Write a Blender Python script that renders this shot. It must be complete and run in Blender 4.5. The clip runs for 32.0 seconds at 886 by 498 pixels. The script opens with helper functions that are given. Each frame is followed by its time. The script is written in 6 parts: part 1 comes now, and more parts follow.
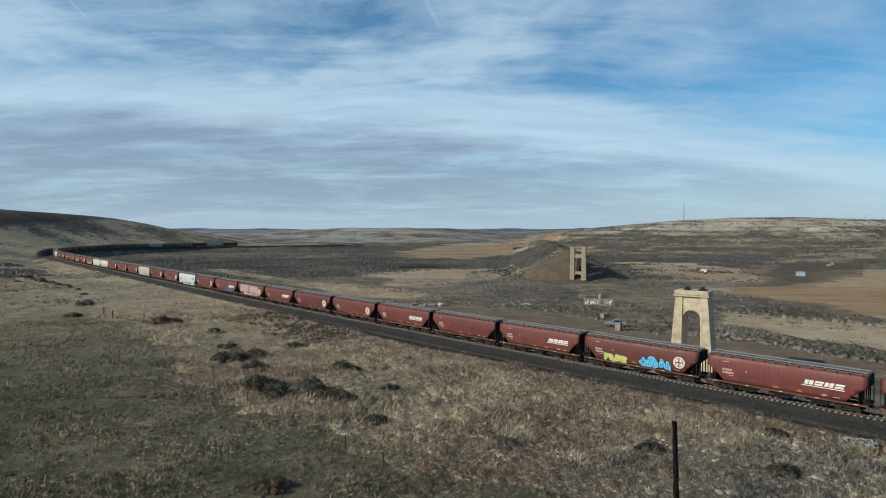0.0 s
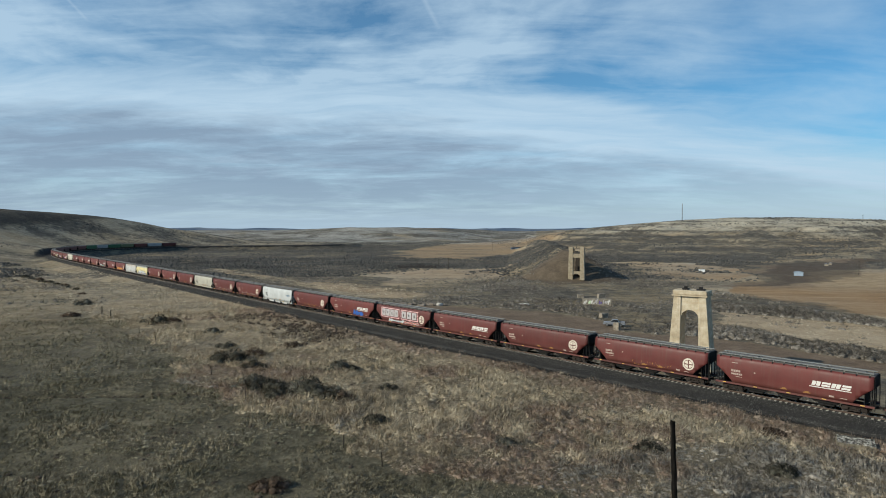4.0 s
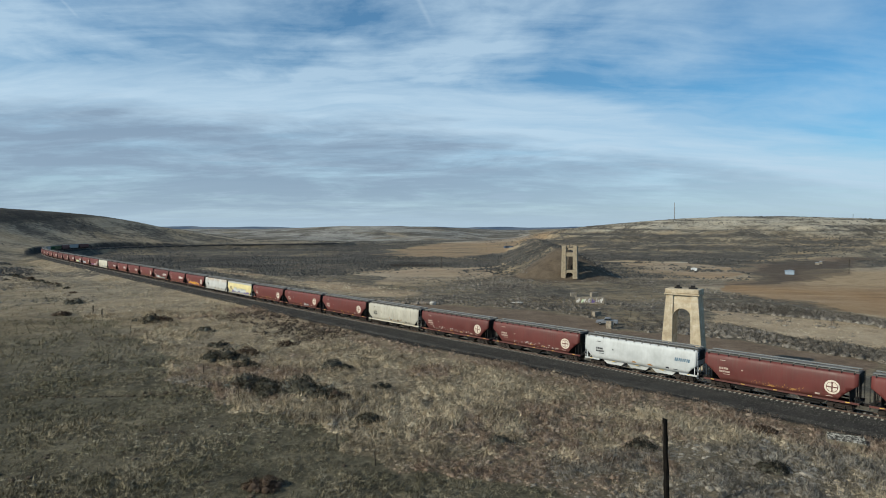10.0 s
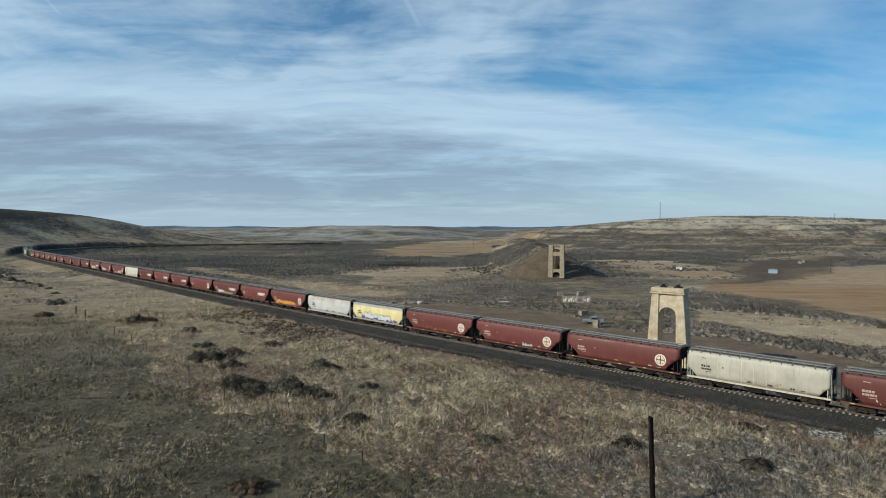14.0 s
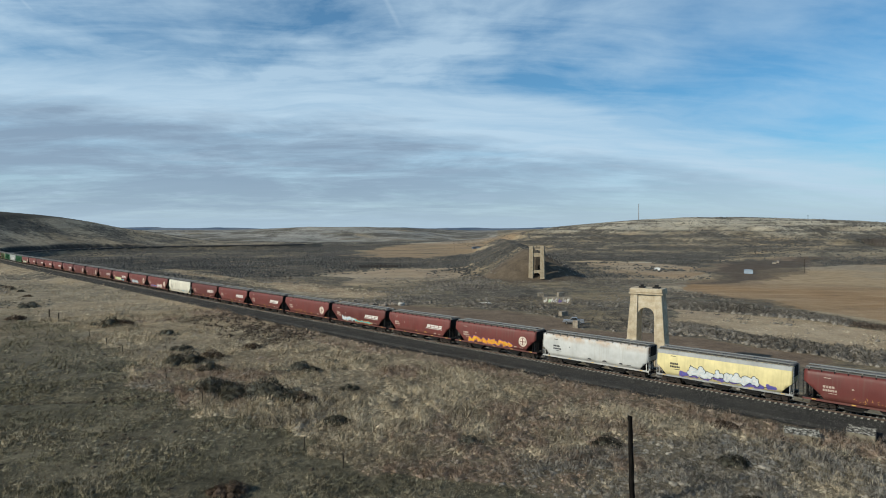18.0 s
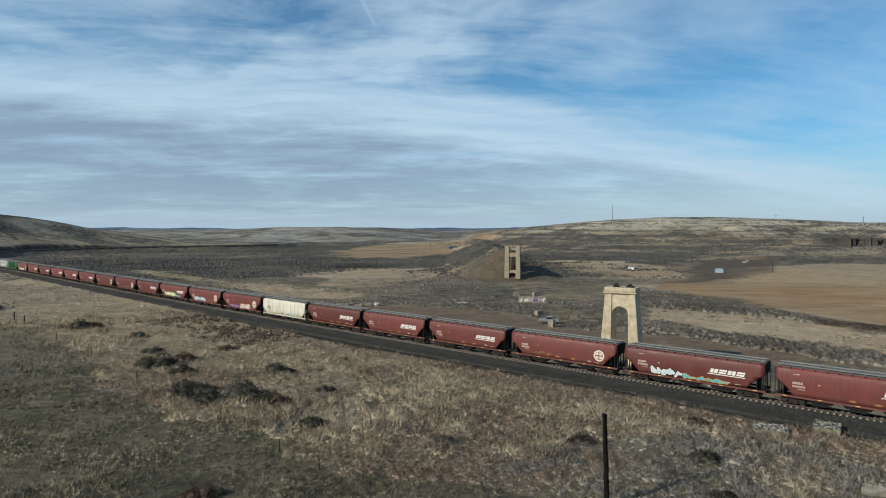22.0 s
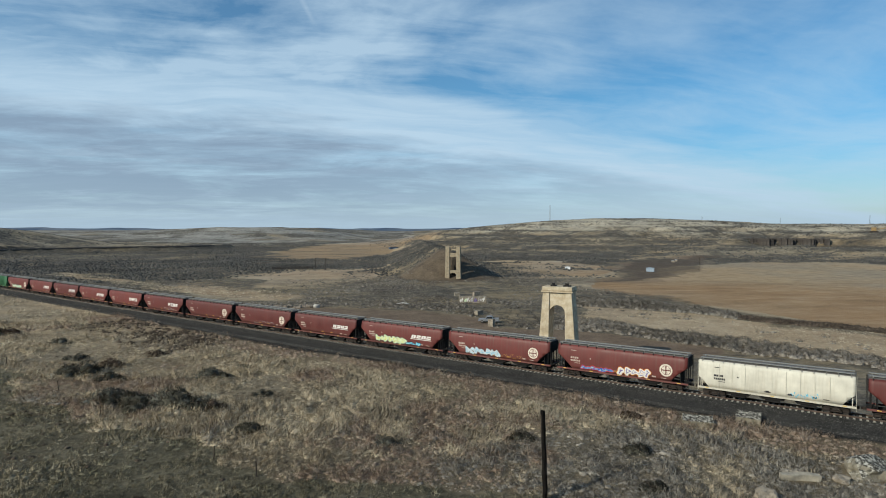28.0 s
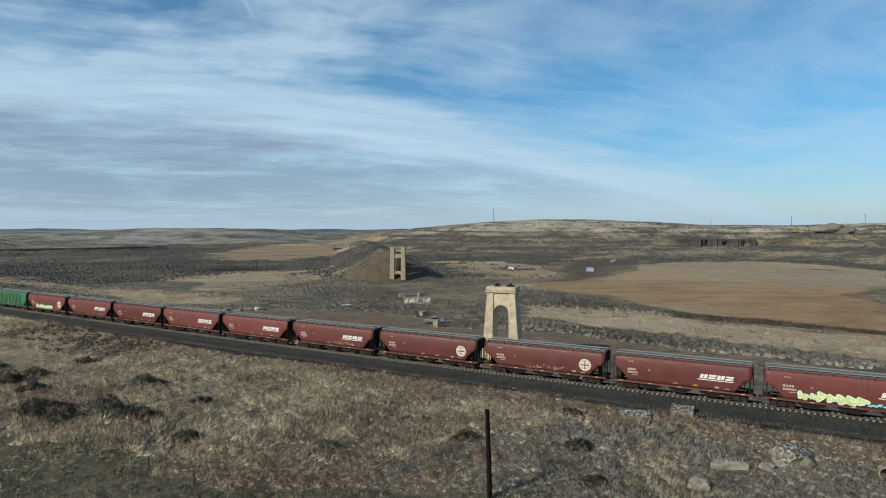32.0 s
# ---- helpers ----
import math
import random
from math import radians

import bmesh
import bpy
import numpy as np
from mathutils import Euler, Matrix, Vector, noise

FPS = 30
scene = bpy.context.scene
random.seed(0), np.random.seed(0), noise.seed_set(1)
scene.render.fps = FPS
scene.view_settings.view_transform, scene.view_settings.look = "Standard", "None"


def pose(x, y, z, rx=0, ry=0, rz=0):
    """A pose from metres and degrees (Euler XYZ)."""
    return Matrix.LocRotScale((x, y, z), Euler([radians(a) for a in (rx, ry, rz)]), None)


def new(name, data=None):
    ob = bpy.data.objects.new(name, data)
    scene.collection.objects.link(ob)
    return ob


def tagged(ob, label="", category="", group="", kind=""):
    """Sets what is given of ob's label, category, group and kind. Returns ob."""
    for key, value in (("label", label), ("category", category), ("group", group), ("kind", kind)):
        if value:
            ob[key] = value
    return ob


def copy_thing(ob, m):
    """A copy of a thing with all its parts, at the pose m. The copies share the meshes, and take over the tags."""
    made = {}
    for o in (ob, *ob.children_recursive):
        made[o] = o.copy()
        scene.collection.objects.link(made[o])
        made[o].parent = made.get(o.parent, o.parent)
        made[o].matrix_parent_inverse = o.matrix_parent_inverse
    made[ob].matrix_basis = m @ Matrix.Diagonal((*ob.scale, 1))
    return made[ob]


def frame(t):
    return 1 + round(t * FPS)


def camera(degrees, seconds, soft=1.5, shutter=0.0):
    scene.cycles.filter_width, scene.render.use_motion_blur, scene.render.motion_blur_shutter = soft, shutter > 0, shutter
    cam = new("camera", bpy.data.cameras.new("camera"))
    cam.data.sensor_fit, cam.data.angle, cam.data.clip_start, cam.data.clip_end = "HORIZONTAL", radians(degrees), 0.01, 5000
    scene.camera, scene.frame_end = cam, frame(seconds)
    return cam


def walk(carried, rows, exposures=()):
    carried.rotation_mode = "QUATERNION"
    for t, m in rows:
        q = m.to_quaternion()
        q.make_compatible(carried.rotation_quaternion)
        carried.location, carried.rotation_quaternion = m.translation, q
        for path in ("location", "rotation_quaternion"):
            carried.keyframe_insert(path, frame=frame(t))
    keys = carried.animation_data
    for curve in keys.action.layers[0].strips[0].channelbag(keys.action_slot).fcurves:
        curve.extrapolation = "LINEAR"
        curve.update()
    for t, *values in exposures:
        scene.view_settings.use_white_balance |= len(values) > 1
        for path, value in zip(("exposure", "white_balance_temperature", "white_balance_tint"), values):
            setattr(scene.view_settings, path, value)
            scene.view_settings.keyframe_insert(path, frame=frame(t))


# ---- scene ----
# Plan: rail head level z = 0, the eye 20.6 m above it, y away from the eye, x to the right.
EYE_Z = 20.61
cam = camera(73.1, 32.0, soft=1.0)
# seconds, pan to the right, tilt, lean (degrees): the camera hovers and only turns
TURNS = (
    (0, 0.000, -1.864, 0.041),
    (1, -0.001, -1.861, 0.054),
    (2, -0.012, -1.852, 0.081),
    (3, 0.018, -1.875, 0.084),
    (3.5, 0.083, -1.884, 0.083),
    (5.5, 0.196, -1.920, 0.087),
    (6, 0.199, -1.922, 0.089),
    (7, 0.198, -1.949, 0.090),
    (8, 0.358, -1.956, 0.096),
    (9, 0.568, -1.990, 0.106),
    (10, 0.780, -2.015, 0.108),
    (11, 1.013, -2.044, 0.108),
    (12, 1.282, -2.058, 0.114),
    (13, 1.618, -2.063, 0.114),
    (14, 1.991, -2.059, 0.094),
    (14.5, 2.193, -2.034, 0.070),
    (16.5, 3.058, -1.974, 0.043),
    (17, 3.307, -1.968, 0.050),
    (18, 3.823, -1.938, 0.064),
    (19, 4.340, -1.899, 0.050),
    (20, 4.896, -1.889, 0.043),
    (21, 5.476, -1.908, 0.043),
    (22, 6.103, -1.934, 0.030),
    (23, 6.813, -1.934, 0.027),
    (24, 7.641, -1.925, 0.040),
    (25, 8.626, -1.940, 0.053),
    (25.5, 9.125, -1.927, 0.061),
    (27.5, 11.228, -1.888, 0.072),
    (28, 11.791, -1.883, 0.080),
    (29, 12.942, -1.886, 0.096),
    (30, 14.146, -1.883, 0.103),
    (31, 15.565, -1.874, 0.106),
    (32, 17.088, -1.789, 0.101),
)
walk(cam, [(t, pose(0, 0, EYE_Z, 90 + tilt, 0, -pan) @ pose(0, 0, 0, 0, 0, lean)) for t, pan, tilt, lean in TURNS])

# ---- world and sun ----
SUN_AZ, SUN_EL = -112.0, 27.0     # degrees clockwise from +y, above the horizon
scene.view_settings.exposure = 0.0


def link(tree, a, b):
    tree.links.new(a, b)


def math_node(tree, op, a, b=None, c=None, clamp=False):
    n = tree.nodes.new("ShaderNodeMath")
    n.operation, n.use_clamp = op, clamp
    for i, v in enumerate((a, b, c)):
        if v is None:
            continue
        if isinstance(v, (int, float)):
            n.inputs[i].default_value = v
        else:
            tree.links.new(v, n.inputs[i])
    return n.outputs[0]


def noise_node(tree, vec, scale, detail=4.0, rough=0.55, distortion=0.0):
    n = tree.nodes.new("ShaderNodeTexNoise")
    n.inputs["Scale"].default_value, n.inputs["Detail"].default_value = scale, detail
    n.inputs["Roughness"].default_value, n.inputs["Distortion"].default_value = rough, distortion
    if vec is not None:
        tree.links.new(vec, n.inputs["Vector"])
    return n.outputs["Fac"]


def ramp_node(tree, fac, stops):
    n = tree.nodes.new("ShaderNodeValToRGB")
    els = n.color_ramp.elements
    while len(els) < len(stops):
        els.new(0.5)
    for e, (p, c) in zip(els, stops):
        e.position = p
        e.color = (*c, 1) if isinstance(c, tuple) else (c, c, c, 1)
    tree.links.new(fac, n.inputs[0])
    return n.outputs[0]


def mix_node(tree, fac, a, b, blend="MIX"):
    n = tree.nodes.new("ShaderNodeMix")
    n.data_type, n.blend_type = "RGBA", blend
    for i, v in ((0, fac), (6, a), (7, b)):
        if isinstance(v, tuple):
            n.inputs[i].default_value = (*v, 1)
        elif isinstance(v, (int, float)):
            n.inputs[i].default_value = v
        else:
            tree.links.new(v, n.inputs[i])
    return n.outputs[2]


def mapped(tree, vec, loc=(0, 0, 0), rot=(0, 0, 0), scale=(1, 1, 1)):
    n = tree.nodes.new("ShaderNodeMapping")
    n.inputs["Location"].default_value, n.inputs["Rotation"].default_value, n.inputs["Scale"].default_value = loc, rot, scale
    tree.links.new(vec, n.inputs["Vector"])
    return n.outputs[0]


def sky_world():
    w = bpy.data.worlds.new("sky")
    scene.world = w
    w.use_nodes = True
    t = w.node_tree
    bg = t.nodes["Background"]
    sky = t.nodes.new("ShaderNodeTexSky")
    sky.sky_type, sky.sun_disc = "NISHITA", False
    sky.sun_elevation, sky.sun_rotation = radians(SUN_EL), radians(SUN_AZ)
    sky.altitude, sky.air_density, sky.dust_density, sky.ozone_density = 400, 1.0, 0.6, 2.0
    co = t.nodes.new("ShaderNodeTexCoord")
    sep = t.nodes.new("ShaderNodeSeparateXYZ")
    link(t, co.outputs["Generated"], sep.inputs[0])
    up = math_node(t, "MAXIMUM", sep.outputs[2], 0.0)
    den = math_node(t, "ADD", up, 0.14)
    comb = t.nodes.new("ShaderNodeCombineXYZ")
    link(t, math_node(t, "DIVIDE", sep.outputs[0], den), comb.inputs[0])
    link(t, math_node(t, "DIVIDE", sep.outputs[1], den), comb.inputs[1])
    plane = comb.outputs[0]
    # a cloud front lies across the sky: clear with wisps on its near side, then a bright sheet, then broken grey layers
    bend = t.nodes.new("ShaderNodeTexNoise")
    bend.inputs["Scale"].default_value, bend.inputs["Detail"].default_value = 0.55, 3.0
    link(t, plane, bend.inputs["Vector"])
    push = t.nodes.new("ShaderNodeVectorMath")
    push.operation = "MULTIPLY_ADD"
    link(t, bend.outputs["Color"], push.inputs[0])
    push.inputs[1].default_value, push.inputs[2].default_value = (0.9, 0.9, 0.0), (-0.45, -0.45, 0.0)
    moved = t.nodes.new("ShaderNodeVectorMath")
    link(t, plane, moved.inputs[0])
    link(t, push.outputs[0], moved.inputs[1])
    bent_plane = moved.outputs[0]
    turned = t.nodes.new("ShaderNodeSeparateXYZ")
    link(t, mapped(t, plane, rot=(0, 0, radians(-17))), turned.inputs[0])
    along, across = turned.outputs[0], turned.outputs[1]
    wave = noise_node(t, mapped(t, plane, (1.3, 4.1, 0), (0, 0, radians(-17)), (0.5, 1.0, 1)), 1.6, 8, 0.6, 0.3)
    q = math_node(t, "DIVIDE", math_node(t, "ADD", across, math_node(t, "MULTIPLY", math_node(t, "SUBTRACT", wave, 0.5), 1.1)), 8.0)
    # thin cirrus: broad veils with fibres drawn across the front
    veil = noise_node(t, mapped(t, bent_plane, (3.6, 1.2, 0)), 1.5, 8, 0.58, 0.2)
    fibre = noise_node(t, mapped(t, bent_plane, (0, 5.0, 0), (0, 0, radians(-62)), (0.55, 2.2, 1)), 2.6, 8, 0.62, 0.4)
    thin = math_node(t, "ADD", math_node(t, "MULTIPLY", veil, 0.72), math_node(t, "MULTIPLY", fibre, 0.28))
    thin = ramp_node(t, thin, ((0.39, 0.08), (0.49, 0.50), (0.60, 0.94)))
    side = math_node(t, "DIVIDE", math_node(t, "ADD", sep.outputs[0], 0.7), 1.4)
    thin = math_node(t, "MULTIPLY", thin, ramp_node(t, side, ((0.58, 1.0), (0.84, 0.50), (1.0, 0.5))))
    thin = math_node(t, "MULTIPLY", thin, ramp_node(t, sep.outputs[2], ((0.38, 1.0), (0.75, 0.25))))
    sheet = ramp_node(t, q, ((0.285, 0.0), (0.33, 0.80), (0.37, 0.97), (0.43, 0.72), (0.62, 0.60), (0.80, 0.8)))
    sheet = math_node(t, "MULTIPLY", sheet, ramp_node(t, fibre, ((0.30, 0.72), (0.60, 1.0))))
    # the grey deck: long soft rolls, finer ripples towards the horizon
    rolls = noise_node(t, mapped(t, plane, (7.3, 2.2, 0), (0, 0, radians(-15)), (0.55, 1.0, 1)), 1.5, 9, 0.62, 0.35)
    ripple = noise_node(t, mapped(t, plane, (2.3, 9.2, 0), (0, 0, radians(-10)), (0.7, 1.3, 1)), 4.0, 7, 0.62, 0.4)
    body = math_node(t, "ADD", math_node(t, "MULTIPLY", rolls, 0.76), math_node(t, "MULTIPLY", ripple, 0.24))
    grey = ramp_node(t, body, ((0.39, 0.06), (0.47, 0.60), (0.55, 1.0)))
    zone = ramp_node(t, q, ((0.365, 0.0), (0.415, 1.0), (0.56, 0.92), (0.74, 0.70), (0.87, 0.30)))
    fade = ramp_node(t, math_node(t, "DIVIDE", math_node(t, "ADD", along, 3.0), 8.0), ((0.50, 1.0), (0.95, 0.15)))
    grey = math_node(t, "MULTIPLY", math_node(t, "MULTIPLY", grey, zone), fade)
    rich = mix_node(t, 1.0, sky.outputs[0], ramp_node(t, sep.outputs[2], ((0.03, (0.72, 0.94, 1.12)), (0.20, (0.56, 1.10, 1.32)))), "MULTIPLY")
    cover_share = math_node(t, "MAXIMUM", math_node(t, "MULTIPLY", thin, 0.82), sheet)
    col = mix_node(t, cover_share, rich, (6.0, 8.0, 9.7))
    col = mix_node(t, math_node(t, "MULTIPLY", grey, 0.86), col, (2.75, 3.85, 5.25))
    # two short contrails high up
    def at_sky(az, el):
        r = math.cos(radians(el)) / (math.sin(radians(el)) + 0.14)
        return r * math.sin(radians(az)), r * math.cos(radians(az))
    for (ax, ay), (cx, cy), wide in ((at_sky(-32.5, 18.6), at_sky(-30.2, 16.4), 0.008), (at_sky(-2.4, 22.0), at_sky(-0.2, 18.2), 0.012)):
        line = Vector((cx - ax, cy - ay))
        flat = t.nodes.new("ShaderNodeSeparateXYZ")
        link(t, mapped(t, plane, (-ax, -ay, 0)), flat.inputs[0])
        turn = math.atan2(line.y, line.x)
        u = math_node(t, "ADD", math_node(t, "MULTIPLY", flat.outputs[0], math.cos(turn)), math_node(t, "MULTIPLY", flat.outputs[1], math.sin(turn)))
        v = math_node(t, "SUBTRACT", math_node(t, "MULTIPLY", flat.outputs[1], math.cos(turn)), math_node(t, "MULTIPLY", flat.outputs[0], math.sin(turn)))
        ends = ramp_node(t, math_node(t, "DIVIDE", u, line.length), ((0.0, 0.0), (0.25, 1.0), (0.8, 1.0), (1.0, 0.0)))
        core = ramp_node(t, math_node(t, "DIVIDE", math_node(t, "ABSOLUTE", v), wide), ((0.1, 1.0), (1.0, 0.0)))
        col = mix_node(t, math_node(t, "MULTIPLY", math_node(t, "MULTIPLY", ends, core), 0.15), col, (7.6, 9.2, 10.4))
    haze = ramp_node(t, sep.outputs[2], ((0.0, 0.75), (0.035, 0.22), (0.12, 0.0)))
    col = mix_node(t, haze, col, (4.7, 6.3, 7.7))
    link(t, col, bg.inputs["Color"])
    bg.inputs["Strength"].default_value = 0.085
    return w


sky_world()
sun_data = bpy.data.lights.new("sun", "SUN")
sun_data.energy, sun_data.angle, sun_data.color = 4.6, radians(0.6), (1.0, 0.935, 0.765)
sun = new("sun", sun_data)
to_sun = Vector((math.sin(radians(SUN_AZ)) * math.cos(radians(SUN_EL)), math.cos(radians(SUN_AZ)) * math.cos(radians(SUN_EL)), math.sin(radians(SUN_EL))))
sun.matrix_world = Matrix.Translation((0, 0, 100)) @ to_sun.to_track_quat("Z", "Y").to_matrix().to_4x4()


# ---- materials ----
def material(name, rough=0.8, metal=0.0, spec=0.3):
    m = bpy.data.materials.new(name)
    m.use_nodes = True
    b = m.node_tree.nodes["Principled BSDF"]
    b.inputs["Roughness"].default_value, b.inputs["Metallic"].default_value = rough, metal
    b.inputs["Specular IOR Level"].default_value = spec
    return m, m.node_tree, b


def position(tree):
    return tree.nodes.new("ShaderNodeNewGeometry").outputs["Position"]


def local(tree):
    return tree.nodes.new("ShaderNodeTexCoord").outputs["Object"]


def bump(tree, b, height, strength, dist):
    n = tree.nodes.new("ShaderNodeBump")
    n.inputs["Strength"].default_value, n.inputs["Distance"].default_value = strength, dist
    link(tree, height, n.inputs["Height"])
    link(tree, n.outputs[0], b.inputs["Normal"])


def plain(name, col, rough=0.8, metal=0.0, vary=0.25, scale=1.2, spec=0.3, grain=0.0):
    m, t, b = material(name, rough, metal, spec)
    p = local(t)
    n = noise_node(t, p, scale, 5, 0.6)
    lo = tuple(c * (1 - vary) for c in col)
    hi = tuple(min(1.0, c * (1 + vary)) for c in col)
    link(t, ramp_node(t, n, ((0.3, lo), (0.7, hi))), b.inputs["Base Color"])
    if grain:
        bump(t, b, noise_node(t, p, scale * 12, 4), 0.5, grain)
    return m


def car_paint(name, col, dirt=(0.10, 0.075, 0.06), amount=0.5, rust=0.0):
    """Weathered car paint: blotchy fading, rain streaks down the sides, road dirt near the sill."""
    m, t, b = material(name, 0.55, 0.0, 0.35)
    p = local(t)
    rnd = t.nodes.new("ShaderNodeObjectInfo").outputs["Random"]
    shift = t.nodes.new("ShaderNodeCombineXYZ")
    link(t, math_node(t, "MULTIPLY", rnd, 57.0), shift.inputs[0])
    add = t.nodes.new("ShaderNodeVectorMath")
    link(t, p, add.inputs[0])
    link(t, shift.outputs[0], add.inputs[1])
    q = add.outputs[0]
    blot = noise_node(t, q, 0.5, 5, 0.6)
    base = ramp_node(t, blot, ((0.3, tuple(c * 0.80 for c in col)), (0.7, tuple(min(1, c * 1.15) for c in col))))
    streak = noise_node(t, mapped(t, q, scale=(5.0, 1.0, 0.22)), 1.0, 5, 0.65)
    streak = ramp_node(t, streak, ((0.50, 0.0), (0.75, 1.0)))
    base = mix_node(t, math_node(t, "MULTIPLY", streak, amount * 0.6), base, dirt)
    sep = t.nodes.new("ShaderNodeSeparateXYZ")
    link(t, p, sep.inputs[0])
    lowpart = math_node(t, "SUBTRACT", 1.0, math_node(t, "DIVIDE", math_node(t, "SUBTRACT", sep.outputs[2], 1.1), 1.1), clamp=True)
    low = math_node(t, "MULTIPLY", lowpart, noise_node(t, q, 1.6, 5, 0.7))
    base = mix_node(t, math_node(t, "MULTIPLY", low, amount), base, dirt)
    if rust:
        eave = math_node(t, "DIVIDE", math_node(t, "SUBTRACT", sep.outputs[2], 3.45), 0.75, clamp=True)
        eave = math_node(t, "MULTIPLY", eave, ramp_node(t, noise_node(t, mapped(t, q, scale=(0.6, 1.0, 0.5)), 1.0, 5, 0.65), ((0.36, 0.0), (0.6, 1.0))))
        base = mix_node(t, math_node(t, "MULTIPLY", eave, rust), base, (0.34, 0.20, 0.09))
    tone = t.nodes.new("ShaderNodeHueSaturation")
    link(t, math_node(t, "ADD", math_node(t, "MULTIPLY", rnd, 0.34), 0.83), tone.inputs["Value"])
    link(t, base, tone.inputs["Color"])
    link(t, tone.outputs[0], b.inputs["Base Color"])
    link(t, ramp_node(t, blot, ((0.3, 0.45), (0.7, 0.68))), b.inputs["Roughness"])
    bump(t, b, noise_node(t, q, 2.5, 3), 0.15, 0.02)
    return m


def ground_material():
    """Land cover: 'cover' holds the share of dry grass, sagebrush soil and bare dirt that grow or lie at each place;
    its alpha adds dark stones and a painted hill shade.
    """
    m, t, b = material("steppe_ground", 0.95, 0, 0.1)
    p = position(t)
    at = t.nodes.new("ShaderNodeAttribute")
    at.attribute_name = "cover"
    sep = t.nodes.new("ShaderNodeSeparateColor")
    link(t, at.outputs["Color"], sep.inputs[0])
    big = noise_node(t, p, 0.02, 6, 0.6)
    mid = noise_node(t, p, 0.16, 6, 0.65)
    fine = noise_node(t, p, 1.4, 6, 0.7)
    blend = math_node(t, "ADD", math_node(t, "MULTIPLY", mid, 0.5), math_node(t, "MULTIPLY", fine, 0.5))
    blend = math_node(t, "ADD", math_node(t, "MULTIPLY", blend, 0.7), math_node(t, "MULTIPLY", noise_node(t, p, 4.5, 5, 0.75), 0.3))
    grass = ramp_node(t, blend, ((0.36, (0.165, 0.122, 0.076)), (0.50, (0.345, 0.260, 0.162)), (0.64, (0.50, 0.400, 0.262))))
    straw = ramp_node(t, blend, ((0.36, (0.130, 0.108, 0.076)), (0.50, (0.275, 0.232, 0.168)), (0.64, (0.42, 0.36, 0.265))))
    grass = mix_node(t, ramp_node(t, noise_node(t, p, 0.011, 5, 0.6), ((0.40, 0.0), (0.58, 1.0))), grass, straw)
    tn = t.nodes.new("ShaderNodeAttribute")
    tn.attribute_name = "tone"
    ton = t.nodes.new("ShaderNodeSeparateColor")
    link(t, tn.outputs["Color"], ton.inputs[0])
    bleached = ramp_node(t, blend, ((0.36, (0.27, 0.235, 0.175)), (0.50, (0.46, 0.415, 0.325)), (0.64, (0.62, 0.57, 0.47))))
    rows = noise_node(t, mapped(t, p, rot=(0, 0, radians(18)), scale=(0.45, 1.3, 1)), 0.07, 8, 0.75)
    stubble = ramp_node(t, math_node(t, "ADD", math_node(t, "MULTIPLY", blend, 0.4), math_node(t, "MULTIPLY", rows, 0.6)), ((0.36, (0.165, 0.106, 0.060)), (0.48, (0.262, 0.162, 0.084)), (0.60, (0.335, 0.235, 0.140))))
    # cool grey that puts distance haze into the far ground's colour
    haze_grey = ramp_node(t, blend, ((0.36, (0.21, 0.215, 0.215)), (0.50, (0.36, 0.36, 0.35)), (0.64, (0.50, 0.49, 0.47))))
    bleached = mix_node(t, math_node(t, "MULTIPLY", ton.outputs[2], 0.7), bleached, haze_grey)
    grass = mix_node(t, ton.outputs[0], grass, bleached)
    grass = mix_node(t, ton.outputs[1], grass, stubble)
    olive = ramp_node(t, blend, ((0.38, (0.030, 0.027, 0.019)), (0.50, (0.086, 0.077, 0.052)), (0.62, (0.19, 0.166, 0.114))))
    sage = ramp_node(t, blend, ((0.38, (0.026, 0.025, 0.022)), (0.50, (0.082, 0.073, 0.060)), (0.62, (0.19, 0.166, 0.13))))
    dirt = ramp_node(t, blend, ((0.36, (0.080, 0.056, 0.040)), (0.52, (0.155, 0.112, 0.080)), (0.66, (0.25, 0.192, 0.142))))
    g = math_node(t, "ADD", sep.outputs[0], math_node(t, "MULTIPLY", math_node(t, "SUBTRACT", big, 0.5), 0.7), clamp=True)
    col = mix_node(t, g, olive, grass)
    # scattered plants: the share of sage decides how much of a patchy pattern turns dark
    spots = math_node(t, "ADD", math_node(t, "MULTIPLY", noise_node(t, p, 0.19, 5, 0.72), 0.5), math_node(t, "MULTIPLY", noise_node(t, p, 0.022, 6, 0.7), 0.5))
    mixed = math_node(t, "MULTIPLY", math_node(t, "MULTIPLY", sep.outputs[1], math_node(t, "SUBTRACT", 1.0, sep.outputs[1])), 4.0)
    s = math_node(t, "ADD", sep.outputs[1], math_node(t, "MULTIPLY", math_node(t, "MULTIPLY", math_node(t, "SUBTRACT", spots, 0.5), 9.0), mixed), clamp=True)
    col = mix_node(t, s, col, sage)
    col = mix_node(t, sep.outputs[2], col, dirt)
    # dark gravel and rock, also the colour painted for the left hill's shaded flank
    stones_and_shade = ramp_node(t, noise_node(t, p, 3.0, 6, 0.8), ((0.38, (0.009, 0.009, 0.009)), (0.52, (0.022, 0.022, 0.021)), (0.66, (0.075, 0.073, 0.070))))
    col = mix_node(t, at.outputs["Alpha"], col, stones_and_shade)
    link(t, col, b.inputs["Base Color"])
    bump(t, b, blend, 0.8, 0.35)
    return m


